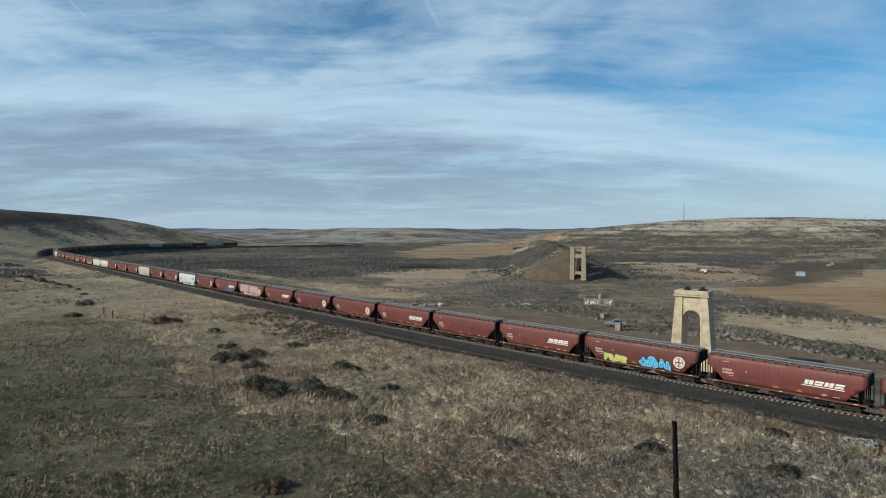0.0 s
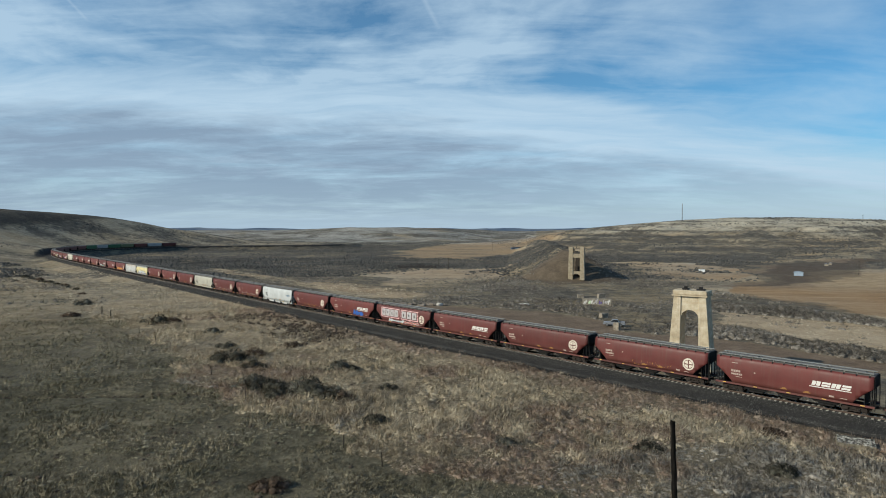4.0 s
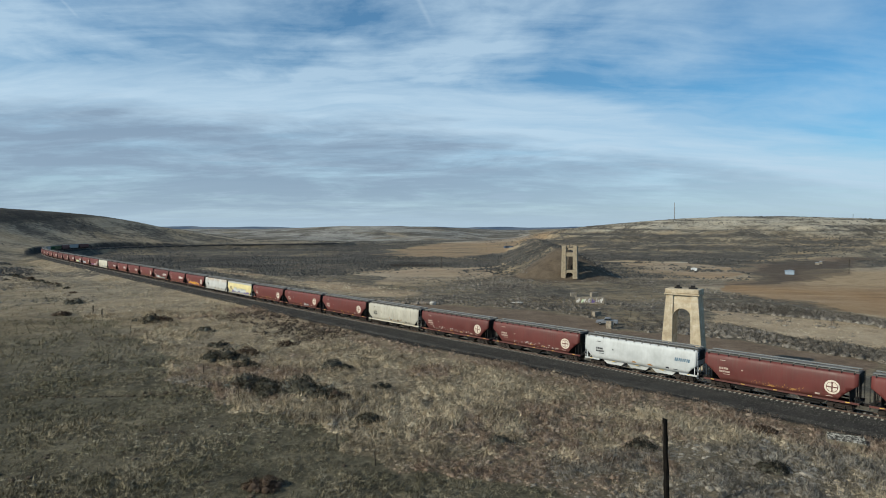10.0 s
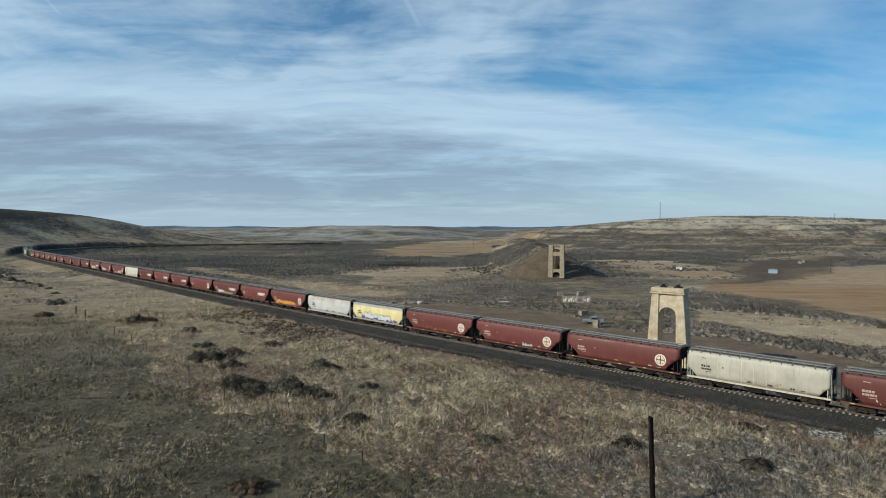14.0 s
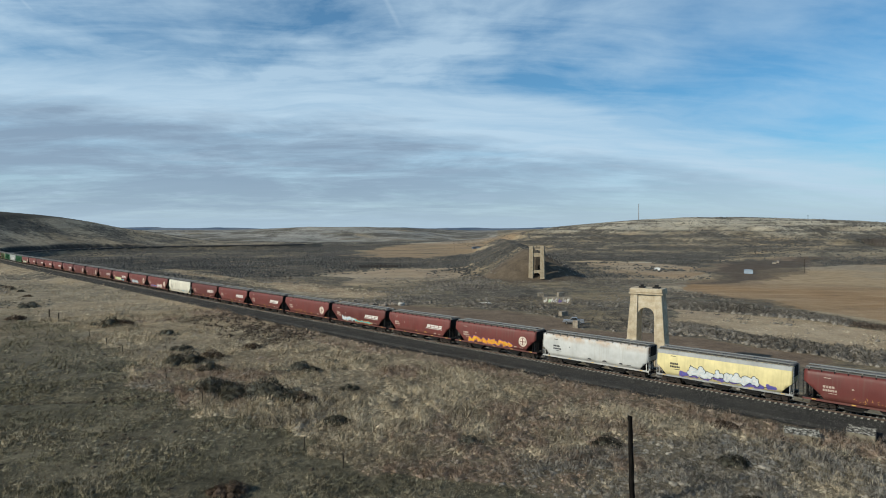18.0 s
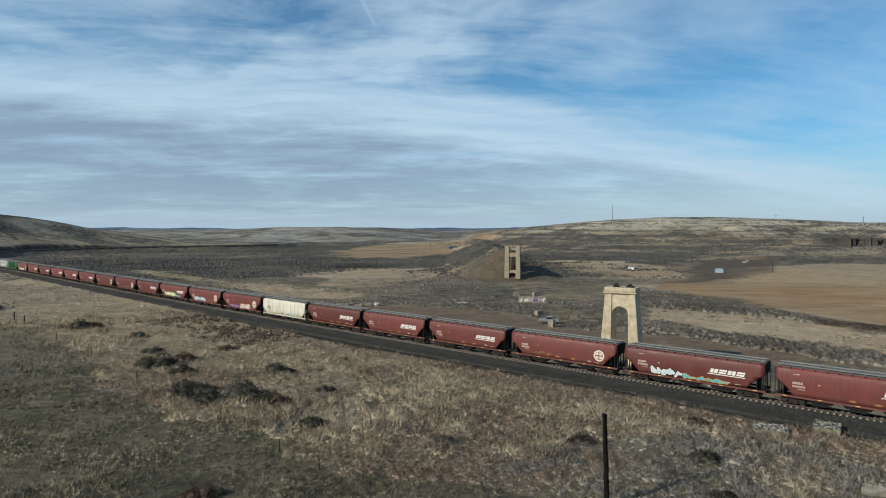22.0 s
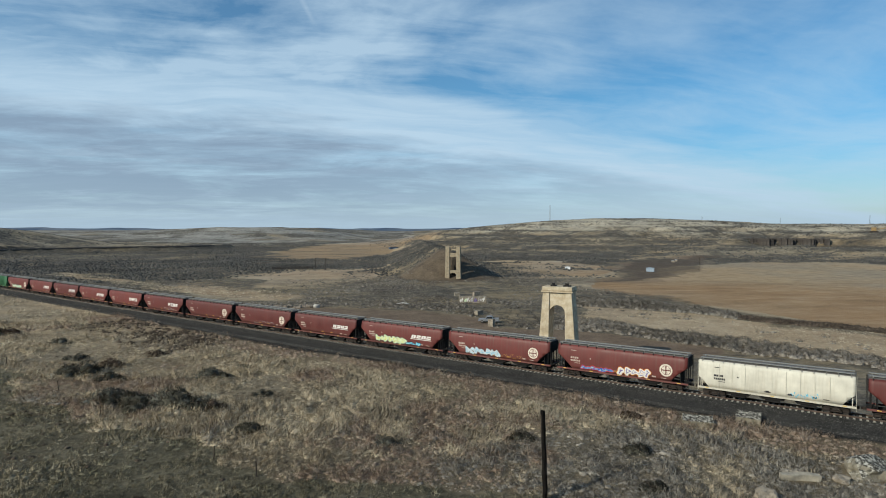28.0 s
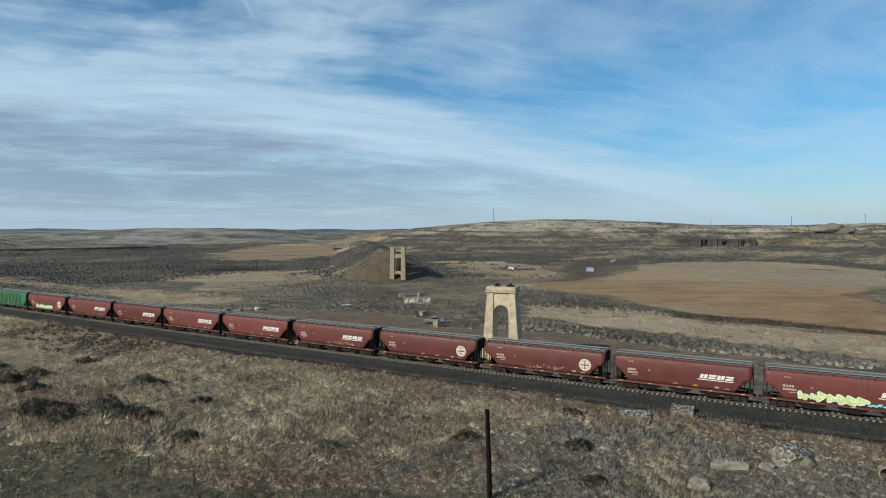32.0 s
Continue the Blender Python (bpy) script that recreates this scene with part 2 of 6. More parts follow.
M_GROUND = ground_material()
M_RED = car_paint("oxide_red_paint", (0.112, 0.026, 0.023))
M_WHITE = car_paint("white_car_paint", (0.47, 0.48, 0.475), (0.24, 0.19, 0.13), 0.45, 0.75)
M_CLEAN = car_paint("clean_white_car_paint", (0.52, 0.545, 0.55), (0.26, 0.23, 0.19), 0.3)
M_CREAM = car_paint("cream_car_paint", (0.46, 0.44, 0.375), (0.24, 0.20, 0.14), 0.5)
M_YELLOW = car_paint("yellow_car_paint", (0.55, 0.48, 0.25), (0.22, 0.18, 0.10), 0.45)
M_GREEN = car_paint("green_car_paint", (0.035, 0.13, 0.06), (0.08, 0.08, 0.05), 0.4)
M_OLIVE = car_paint("olive_car_paint", (0.12, 0.14, 0.07), (0.10, 0.09, 0.06), 0.5)
M_GREY = car_paint("grey_car_paint", (0.30, 0.31, 0.31), (0.14, 0.12, 0.10), 0.5)
M_ROOF = plain("galvanised_roof", (0.115, 0.108, 0.102), 0.8, 0.0, 0.25, 1.5)
M_WALKWAY = plain("walkway_grating", (0.23, 0.225, 0.205), 0.85, 0.0, 0.35, 4.0)
# black underframe colour, also used for the painted shade at the car ends
M_UNDER = plain("underframe_and_end_shade", (0.012, 0.011, 0.011), 0.9, 0, 0.4, 2.0)
M_TRUCK = plain("rusty_cast_steel", (0.026, 0.020, 0.017), 0.85, 0.1, 0.5, 3.0)
M_WHEEL = plain("worn_wheel_steel", (0.035, 0.030, 0.027), 0.6, 0.4, 0.3, 4.0)
M_MARK = plain("white_lettering", (0.60, 0.58, 0.55), 0.6, 0, 0.1, 3.0)
M_REFLECT = plain("yellow_reflective_tape", (0.55, 0.36, 0.08), 0.5, 0, 0.15, 3.0)


def ballast_material():
    m, t, b = material("dark_ballast", 0.95, 0, 0.15)
    p = local(t)
    base = ramp_node(t, noise_node(t, p, 0.5, 5, 0.7), ((0.35, (0.018, 0.0175, 0.0165)), (0.65, (0.033, 0.032, 0.0295))))
    grit = noise_node(t, p, 7.0, 3, 0.6)
    col = mix_node(t, ramp_node(t, grit, ((0.56, 0.0), (0.64, 1.0))), base, (0.125, 0.12, 0.114))
    link(t, col, b.inputs["Base Color"])
    bump(t, b, grit, 0.7, 0.08)
    return m


M_BALLAST = ballast_material()
M_TIE = plain("concrete_tie", (0.34, 0.32, 0.28), 0.9, 0, 0.25, 2.0)
M_RAIL = plain("rail_steel", (0.16, 0.12, 0.10), 0.45, 0.7, 0.3, 1.0)

# ---- the railway's line ----
TRACK_STEP = 2.0
S0, S1 = -660.0, 3600.0
BENDS = ((-40, 0.0), (-30, -0.018), (100, -0.036), (220, -0.001), (320, -0.001), (400, -0.020), (460, -0.038), (530, -0.278), (620, -0.498), (720, -0.568), (860, -0.575), (900, 0.0), (920, 0.85), (1140, 0.85), (1160, 0.0))


def railway_line():
    s = np.arange(S0, S1, TRACK_STEP)
    k = np.interp(s, [b[0] for b in BENDS], [b[1] for b in BENDS]) * 0.01
    th = np.cumsum(k) * TRACK_STEP
    th += 2.3457 - np.interp(0, s, th)
    x, y = np.cumsum(np.cos(th)) * TRACK_STEP, np.cumsum(np.sin(th)) * TRACK_STEP
    return s, x - np.interp(0, s, x) + 48.15, y - np.interp(0, s, y) + 65.97, th


LINE_S, LINE_X, LINE_Y, LINE_TH = railway_line()


def on_line(s):
    return float(np.interp(s, LINE_S, LINE_X)), float(np.interp(s, LINE_S, LINE_Y))


def smooth(v, a, b):
    q = np.clip((v - a) / (b - a), 0, 1)
    return q * q * (3 - 2 * q)


def from_line(x, y):
    """Signed distance from the railway (positive on the valley's side) and the place along it."""
    d, at = np.empty(len(x)), np.empty(len(x))
    sl = slice(0, len(LINE_S), 3)
    lx, ly, lt, ls = LINE_X[sl], LINE_Y[sl], LINE_TH[sl], LINE_S[sl]
    for i in range(0, len(x), 8000):
        xx, yy = x[i:i + 8000, None], y[i:i + 8000, None]
        j = np.argmin((xx - lx) ** 2 + (yy - ly) ** 2, axis=1)
        dx, dy = x[i:i + 8000] - lx[j], y[i:i + 8000] - ly[j]
        side = dx * np.sin(lt[j]) - dy * np.cos(lt[j])
        along = dx * np.cos(lt[j]) + dy * np.sin(lt[j])
        d[i:i + 8000] = np.where(np.abs(along) > 6, np.sign(side) * np.hypot(dx, dy), side)
        at[i:i + 8000] = ls[j] + np.clip(along, -6, 6)
    return d, at


def lattice(x, y, size, seed):
    """Smooth value noise between -1 and 1."""
    x, y = x / size, y / size
    i, j = np.floor(x).astype(np.int64), np.floor(y).astype(np.int64)
    u, v = x - i, y - j
    u, v = u * u * (3 - 2 * u), v * v * (3 - 2 * v)

    def val(a, b):
        h = (a * 374761393 + b * 668265263 + seed * 974634777) & 0xFFFFFFFF
        h = ((h ^ (h >> 13)) * 1274126177) & 0xFFFFFFFF
        return ((h ^ (h >> 16)) & 0xFFFF) / 32767.5 - 1
    return (val(i, j) * (1 - u) + val(i + 1, j) * u) * (1 - v) + (val(i, j + 1) * (1 - u) + val(i + 1, j + 1) * u) * v


VALLEY = -5.5
# skylines: degrees clockwise from +y, and height of the crest over the eye's level in degrees
LEFT_HILL = ((-80, 1.9), (-50, 1.9), (-36.5, 1.52), (-32.9, 1.22), (-28.9, 0.80), (-26.5, 0.42), (-24.6, 0.02), (-22.5, -0.28), (-20, -0.75), (-17, -1.2))
RIGHT_HILL = ((2, -1.2), (8, -0.7), (11.5, -0.22), (14, 0.12), (16.6, 0.40), (21.5, 0.80), (26, 0.97), (30, 1.0), (36, 0.80), (40.8, 0.50), (47, 0.45), (53.6, 0.60), (70, 0.9), (95, 1.0))
BRIDGE = Vector((0.127, 0.992))


def terrain(x, y):
    r, az = np.hypot(x, y), np.degrees(np.arctan2(x, y))
    d, s = from_line(x, y)
    big, mid, small = lattice(x, y, 260, 1), lattice(x, y, 60, 2), lattice(x, y, 14, 3)
    # valley side: flat floor, then far rolling plateaus
    valley = VALLEY + 0.5 * mid * smooth(r, 120, 400) + 0.25 * small * smooth(r, 150, 260)
    mound = smooth(az, -17, -8) * (1 - smooth(az, -4, 8))
    far = -4 + 15 * smooth(r, 1400, 3600) + 9.5 * mound * smooth(r, 1150, 1900) + (13 * mound * smooth(r, 1150, 1750)) * (1 - 0.5 * smooth(r, 2200, 4000))
    far = far + (4.0 * lattice(x, y, 420, 5) + 5.0 * lattice(x, y, 170, 6) + 3.4 * lattice(x, y, 70, 8)) * smooth(r, 1000, 1400) * smooth(-r, -3200, -1900)
    valley = valley + (far - VALLEY) * smooth(r, 700, 1500)
    crest = EYE_Z + 1150 * np.tan(np.radians(np.interp(az, [q[0] for q in RIGHT_HILL], [q[1] for q in RIGHT_HILL])))
    rise = smooth(r, 470, 1150) ** 1.25
    share = smooth(az, 3, 12) * smooth(-az, -120, -90)
    rough = (2.4 * big + 2.0 * mid + 1.0 * small + 1.3 * lattice(x, y, 28, 4)) * smooth(r, 430, 800)
    valley = valley + share * ((crest - valley) * rise + rough * (1 - smooth(r, 980, 1150)))
    valley = valley + share * 1.5 * np.sin(valley * 0.85 + 1.5 * big) * smooth(r, 560, 760) * (1 - smooth(r, 1020, 1150))
    valley = valley - 7.5 * smooth(az, 38.3, 39.4) * (1 - smooth(az, 45, 47)) * smooth(r, 715, 775) * (1 - smooth(r, 799, 804))
    # the old bridge's approach bank behind the tall bent
    a, c = (x - 68.0) * BRIDGE[0] + (y - 319) * BRIDGE[1], (x - 68.0) * BRIDGE[1] - (y - 319) * BRIDGE[0]
    bank = 9.3 - np.maximum(np.hypot(np.maximum(-a, 0) * 1.25, np.where(c > 0, 0.80 * c, -c)) - 2.5, 0) / 1.55 - 6 * smooth(a, 250, 620)
    ridge = 8.2 - np.maximum(np.where(c < 0, -c / 2.6, c / 1.8), 0) - 0.05 * np.maximum(60 - a, 0) - np.maximum(15 - a, 0) * 0.5 - 5 * smooth(a, 330, 700)
    valley = np.maximum(np.maximum(valley, bank + 0.35 * small), ridge + 0.8 * small + 0.5 * mid)
    # hill side
    crest = EYE_Z + 950 * np.tan(np.radians(np.interp(az, [q[0] for q in LEFT_HILL], [q[1] for q in LEFT_HILL])))
    near = -1.1 + 0.35 * mid + 0.16 * small - 1.8 * smooth(s, 180, 330) * smooth(-np.abs(d), -40, -10)
    near = near + 3.0 * smooth(-d, 60, 260) * smooth(r, 120, 320)
    near = near - 0.55 * np.exp(-((y - 77.5 - 0.06 * (x + 40) - 1.2 * lattice(x, y, 9, 7)) / 0.9) ** 2) * smooth(x, -66, -58) * (1 - smooth(x, -36, -26))
    hill = near + (crest - near) * smooth(r, 430, 950) * smooth(-d, 5, 130) + (1.5 * big + 0.9 * mid + 0.8 * small) * smooth(-d, 30, 150) * smooth(r, 300, 600) * (1 - smooth(r, 700, 940))
    hill = hill + 6.5 * smooth(-d, 4.5, 13) * smooth(s, 510, 590) * (1 - smooth(-d, 40, 230)) * (1 - smooth(s, 740, 860))
    z = np.where(d > 0, valley, hill)
    # the line's own formation with its side slopes
    bed = -0.80
    out = np.where(d > 0, np.maximum(d - 3.6, 0) / 1.6, np.maximum(-d - 3.4, 0) * 0.16)
    z = np.where(z < bed, np.maximum(z, bed - out), np.minimum(z, bed + np.maximum(np.abs(d) - 4.6, 0) / 0.8))
    return z


def inside(x, y, pts):
    hit = np.zeros(len(x), bool)
    for (x0, y0), (x1, y1) in zip(pts, pts[1:] + pts[:1]):
        if y0 != y1:
            hit ^= ((y0 > y) != (y1 > y)) & (x < (x1 - x0) * (y - y0) / (y1 - y0) + x0)
    return hit


COVER = {
    "field": [(120, 261), (172, 314), (282, 399), (364, 421), (403, 296), (145, 106), (141, 130), (133, 166), (126, 208)],
    "strip": [(80, 172), (88, 186), (98, 178), (111, 166), (118, 154), (124, 138), (136, 127), (150, 106), (165, 95), (125, 85), (104, 108), (98, 126), (92, 135), (85, 144), (81, 157), (74, 163)],
    "hedge_a": [(86, 189), (98, 182), (111, 169), (118, 157), (121, 152), (127, 163), (122, 184), (112, 201), (98, 210), (90, 214)],
    "ditch": [(120, 153), (124, 142), (136, 131), (142, 119), (150, 110), (176, 90), (180, 95), (154, 115), (147, 125), (142, 138), (131, 150), (126, 160)],
    "hedge_b": [(60, 146), (66, 142), (72, 136.5), (77, 127), (84, 120), (88, 110), (94, 104), (98.5, 98.7), (112, 84), (118, 88), (105, 106), (98, 123), (92, 132), (85, 141), (81, 155), (73, 160), (64, 165)],
    "yard": [(-16, 206), (3, 202), (31, 188), (46, 167), (47, 150), (70, 142), (88, 118), (79, 106), (56, 126), (31, 150), (11, 168)],
    "far_field": [(-67, 569), (16, 1046), (265, 1363), (234, 1094), (97, 702), (32, 517)],
    "bank": [(-103, 298), (-61, 245), (-31, 230), (-8, 199), (-15, 187), (-45, 210)],
    "pit": [(121, 262), (131, 268), (163, 283), (200, 306), (262, 372), (300, 425), (380, 500), (380, 512), (300, 460), (262, 455), (232, 418), (190, 352), (160, 300)],
    "thicket": [(-290, 385), (-243, 348), (-200, 302), (-150, 234), (-136, 208), (-160, 224), (-190, 250), (-230, 300)],
    "side_bank": [(-150, 395), (-112, 352), (-89, 322), (-62, 288), (-40, 282), (-20, 262), (-5, 240), (-12, 228), (-28, 236), (-55, 258), (-85, 296), (-112, 332), (-150, 375)],
    "meadow_a": [(135, 437), (206, 467), (199, 378), (158, 306), (111, 296)],
    "meadow_b": [(-50, 365), (6, 386), (50, 436), (29, 323), (-22, 280)],
}


def grazed(x, y):
    """True on the short-cropped side of the old fence."""
    fx = np.interp(y, [-40, 30, 44, 53, 75, 110, 148, 300], [120, 40, 18, -5, -25, -52, -84, -230])
    return x + 4 * lattice(x, y, 12, 41) + 7 * lattice(x, y, 27, 45) + 2 * lattice(x, y, 3, 46) < fx


def cover(x, y, z):
    """Shares of dry grass, sagebrush, bare dirt, and of dark stones with one painted hill shade."""
    d, s = from_line(x, y)
    r, az = np.hypot(x, y), np.degrees(np.arctan2(x, y))
    jx = x + (16 * lattice(x, y, 55, 15) + 7 * lattice(x, y, 20, 11)) * smooth(r, 120, 420) + 2 * lattice(x, y, 6, 12)
    jy = y + (34 * lattice(x, y, 75, 16) + 16 * lattice(x, y, 28, 13)) * smooth(r, 120, 500) + 2 * lattice(x, y, 6, 14)
    g, sg, di = np.zeros(len(x)), np.zeros(len(x)), np.zeros(len(x))
    val = d > 0
    g[val] = 0.42
    far = val & (r > 1000)
    sg[val] = (0.85 - 0.40 * smooth(r, 800, 1600) + 0.30 * lattice(x, y, 120, 21) + 0.25 * lattice(x, y * 1.7, 40, 29))[val]
    sg[far] = (0.45 + 0.7 * lattice(x, y * 0.7, 300, 33) + 1.1 * lattice(x, y * 0.6, 110, 34) + 0.8 * lattice(x, y * 0.5, 45, 78) + 0.55 * smooth(-r, -1250, -1100))[far]
    sg[far] = np.clip(sg[far], 0.22, 0.85)
    g[far] = 0.65
    right = val & (az > 8) & (r > 520)
    sg[right] = np.clip(0.56 + 0.55 * lattice(x, y, 130, 22) + 0.4 * lattice(x, y * 2.2, 50, 23) - 0.46 * smooth(z, 8, 28), 0.12, 0.9)[right]
    g[right] = 0.72
    sg[right] += 0.12 * (lattice(x, y, 24, 44) > 0.35)[right]
    sg[right] += (0.34 * np.sin(z * 1.15 + 2.2 * lattice(x, y, 150, 79)) + 0.3 * lattice(x, y * 1.5, 18, 80))[right]
    hill = ~val & (r > 260)
    sg[hill] = (0.36 + 0.50 * lattice(x, y * 1.6, 110, 24) + 0.55 * lattice(x, y * 1.4, 40, 25) + 0.35 * lattice(x, y, 15, 35))[hill]
    sg[~val & (r <= 260)] = (0.12 + 0.25 * lattice(x, y, 30, 26))[~val & (r <= 260)]
    # near ground is darker: shade between the tufts put into its colour
    g[~val] = np.where(grazed(x, y), 0.06 + 0.62 * smooth(r, 95, 230), 0.28 + 0.50 * smooth(r, 70, 135))[~val]
    sl = val & (d > 7) & (d < 24 + 8 * lattice(x, y, 30, 27)) & (s > 80) & (s < 460)
    g[sl], sg[sl] = 0.9, 0.1
    # shade of the hill flank turned from the sun, painted as dark ground
    flank_shade = smooth(az + 0.8 * lattice(x, y, 60, 36), -28, -26.5) * (1 - smooth(az + 0.5 * lattice(x, y, 40, 36), -22.2, -21)) * smooth(r + 25 * lattice(x, y, 70, 37), 640, 690) * (1 - smooth(r + 20 * lattice(x, y, 50, 38), 760, 800)) * smooth(-d, 30, 70)
    sg = np.where(hill, np.maximum(sg, flank_shade), sg)
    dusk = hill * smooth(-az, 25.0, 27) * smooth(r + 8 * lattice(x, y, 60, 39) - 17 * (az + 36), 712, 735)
    cone = (np.hypot(x - 66, y - 309) < 26 + 5 * lattice(x, y, 9, 28)) & val
    di[cone], sg[cone] = 0.6, 0.5
    soil = np.zeros(len(x))
    soil[~val] = (smooth(-r, -150, -80) * np.where(grazed(x, y), 0.0, 0.15))[~val]
    def share(name):
        w = np.zeros(len(x))
        for seed in (81, 84, 87):
            w += inside(jx + 14 * lattice(x, y, 34, seed) * smooth(r, 110, 350), jy + 30 * lattice(x, y, 40, seed + 1) * smooth(r, 130, 400), COVER[name])
        return w / 3
    for name in ("field", "strip", "far_field", "bank", "side_bank", "meadow_a", "meadow_b"):
        w = share(name)
        g = g * (1 - w) + w
        sg = sg * (1 - w) + w * (0.0 if name == "field" else 0.06 + 0.25 * lattice(x, y * 1.5, 26, 32))
    for name in ("hedge_a", "hedge_b", "ditch"):
        w = inside(x + 1.5 * lattice(x, y, 5, 66), y + 2 * lattice(x, y, 6, 67), COVER[name])
        sg, g, di = np.where(w, 1.0, sg), np.where(w, 0.3, g), np.where(w, 0.0, di)
    for name in ("yard", "pit"):
        w = share(name)
        if name == "yard":
            w = w * (1 - inside(x, y, COVER["hedge_b"]))
        di, sg = np.maximum(di, 0.9 * w), sg * (1 - w)
    wide = 6.8 - 2.0 * smooth(s, 70, 150) + 1.5 * smooth(s, 420, 500)
    wide = wide + 0.9 * lattice(x, y, 7, 31)
    di = np.maximum(di, soil)
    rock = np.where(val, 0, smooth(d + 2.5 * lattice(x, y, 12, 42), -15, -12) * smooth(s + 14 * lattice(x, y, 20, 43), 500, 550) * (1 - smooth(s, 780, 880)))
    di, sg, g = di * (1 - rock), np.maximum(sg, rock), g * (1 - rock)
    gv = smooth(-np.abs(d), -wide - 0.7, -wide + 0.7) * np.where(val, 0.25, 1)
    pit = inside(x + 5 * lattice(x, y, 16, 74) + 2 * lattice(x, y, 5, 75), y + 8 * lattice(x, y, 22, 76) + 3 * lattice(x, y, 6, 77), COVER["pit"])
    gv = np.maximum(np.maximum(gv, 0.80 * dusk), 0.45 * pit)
    gv = np.maximum(gv, np.maximum(0.85 * flank_shade * hill, 0.85 * rock))
    gv = np.maximum(gv, 0.55 * val * smooth(az + 0.8 * lattice(x, y, 40, 47), 36, 38.5) * (1 - smooth(az, 47, 49)) * smooth(r, 690, 720) * (1 - smooth(r, 800, 806)))
    gv = np.maximum(gv, 0.35 * cone)
    # a darker oval on the ground beyond the track
    dark_oval = np.hypot((x - 84) * 0.80 + (y - 98) * -0.60 + 1.5 * lattice(x, y, 6, 68), ((x - 84) * 0.60 + (y - 98) * 0.80) * 2.6 + lattice(x, y, 4, 69))
    gv = np.maximum(gv, 0.75 * val * (1 - smooth(dark_oval, 5, 9)))
    return np.clip(g, 0, 1), np.clip(sg, 0, 1), np.clip(di, 0, 1), np.clip(gv, 0, 1)


def tone(x, y, z):
    """Shares of pale bleached soil, of orange stubble and of a grey that paints in distance haze."""
    d, s = from_line(x, y)
    r, az = np.hypot(x, y), np.degrees(np.arctan2(x, y))
    val = d > 0
    n = 0.6 * lattice(x, y, 110, 91) + 0.5 * lattice(x, y * 1.8, 38, 92) + 0.3 * lattice(x, y, 15, 93)
    pale = val * smooth(az, 6, 10) * smooth(z + 9 * n, 11, 24) * smooth(r, 560, 700)
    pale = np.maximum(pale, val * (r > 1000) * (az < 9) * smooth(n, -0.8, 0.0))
    # grows with distance: how much haze is painted into the far slopes
    haze_share = val * smooth(r, 950, 1300) * (az < 9)
    pale = np.maximum(pale, ~val * smooth(r, 250, 420) * (0.22 + 0.4 * n))
    for name in ("strip", "meadow_a", "meadow_b", "bank", "side_bank"):
        pale = np.maximum(pale, 0.45 * inside(x + 6 * lattice(x, y, 30, 94), y + 9 * lattice(x, y, 40, 95), COVER[name]))
    straw = (0.5 + 0.3 * n) * (pale > 0.4) * (r < 480) * val
    orange = inside(x + 10 * lattice(x, y, 40, 94), y + 16 * lattice(x, y, 60, 95), COVER["field"]) * (1 - 0.75 * smooth(r + 40 * n, 300, 380)) * (0.85 + 0.3 * n)
    orange = np.maximum(orange, 0.6 * inside(x, y + 30 * lattice(x, y, 90, 97), COVER["far_field"]))
    orange = np.maximum(orange, straw)
    return np.clip(pale, 0, 1), np.clip(orange, 0, 1), np.clip(haze_share, 0, 1)


def mesh_from(name, verts, faces, mat, shade=True):
    me = bpy.data.meshes.new(name)
    me.from_pydata(verts, [], faces)
    me.materials.append(mat)
    if shade:
        me.polygons.foreach_set("use_smooth", np.ones(len(me.polygons), bool))
    me.update()
    return me


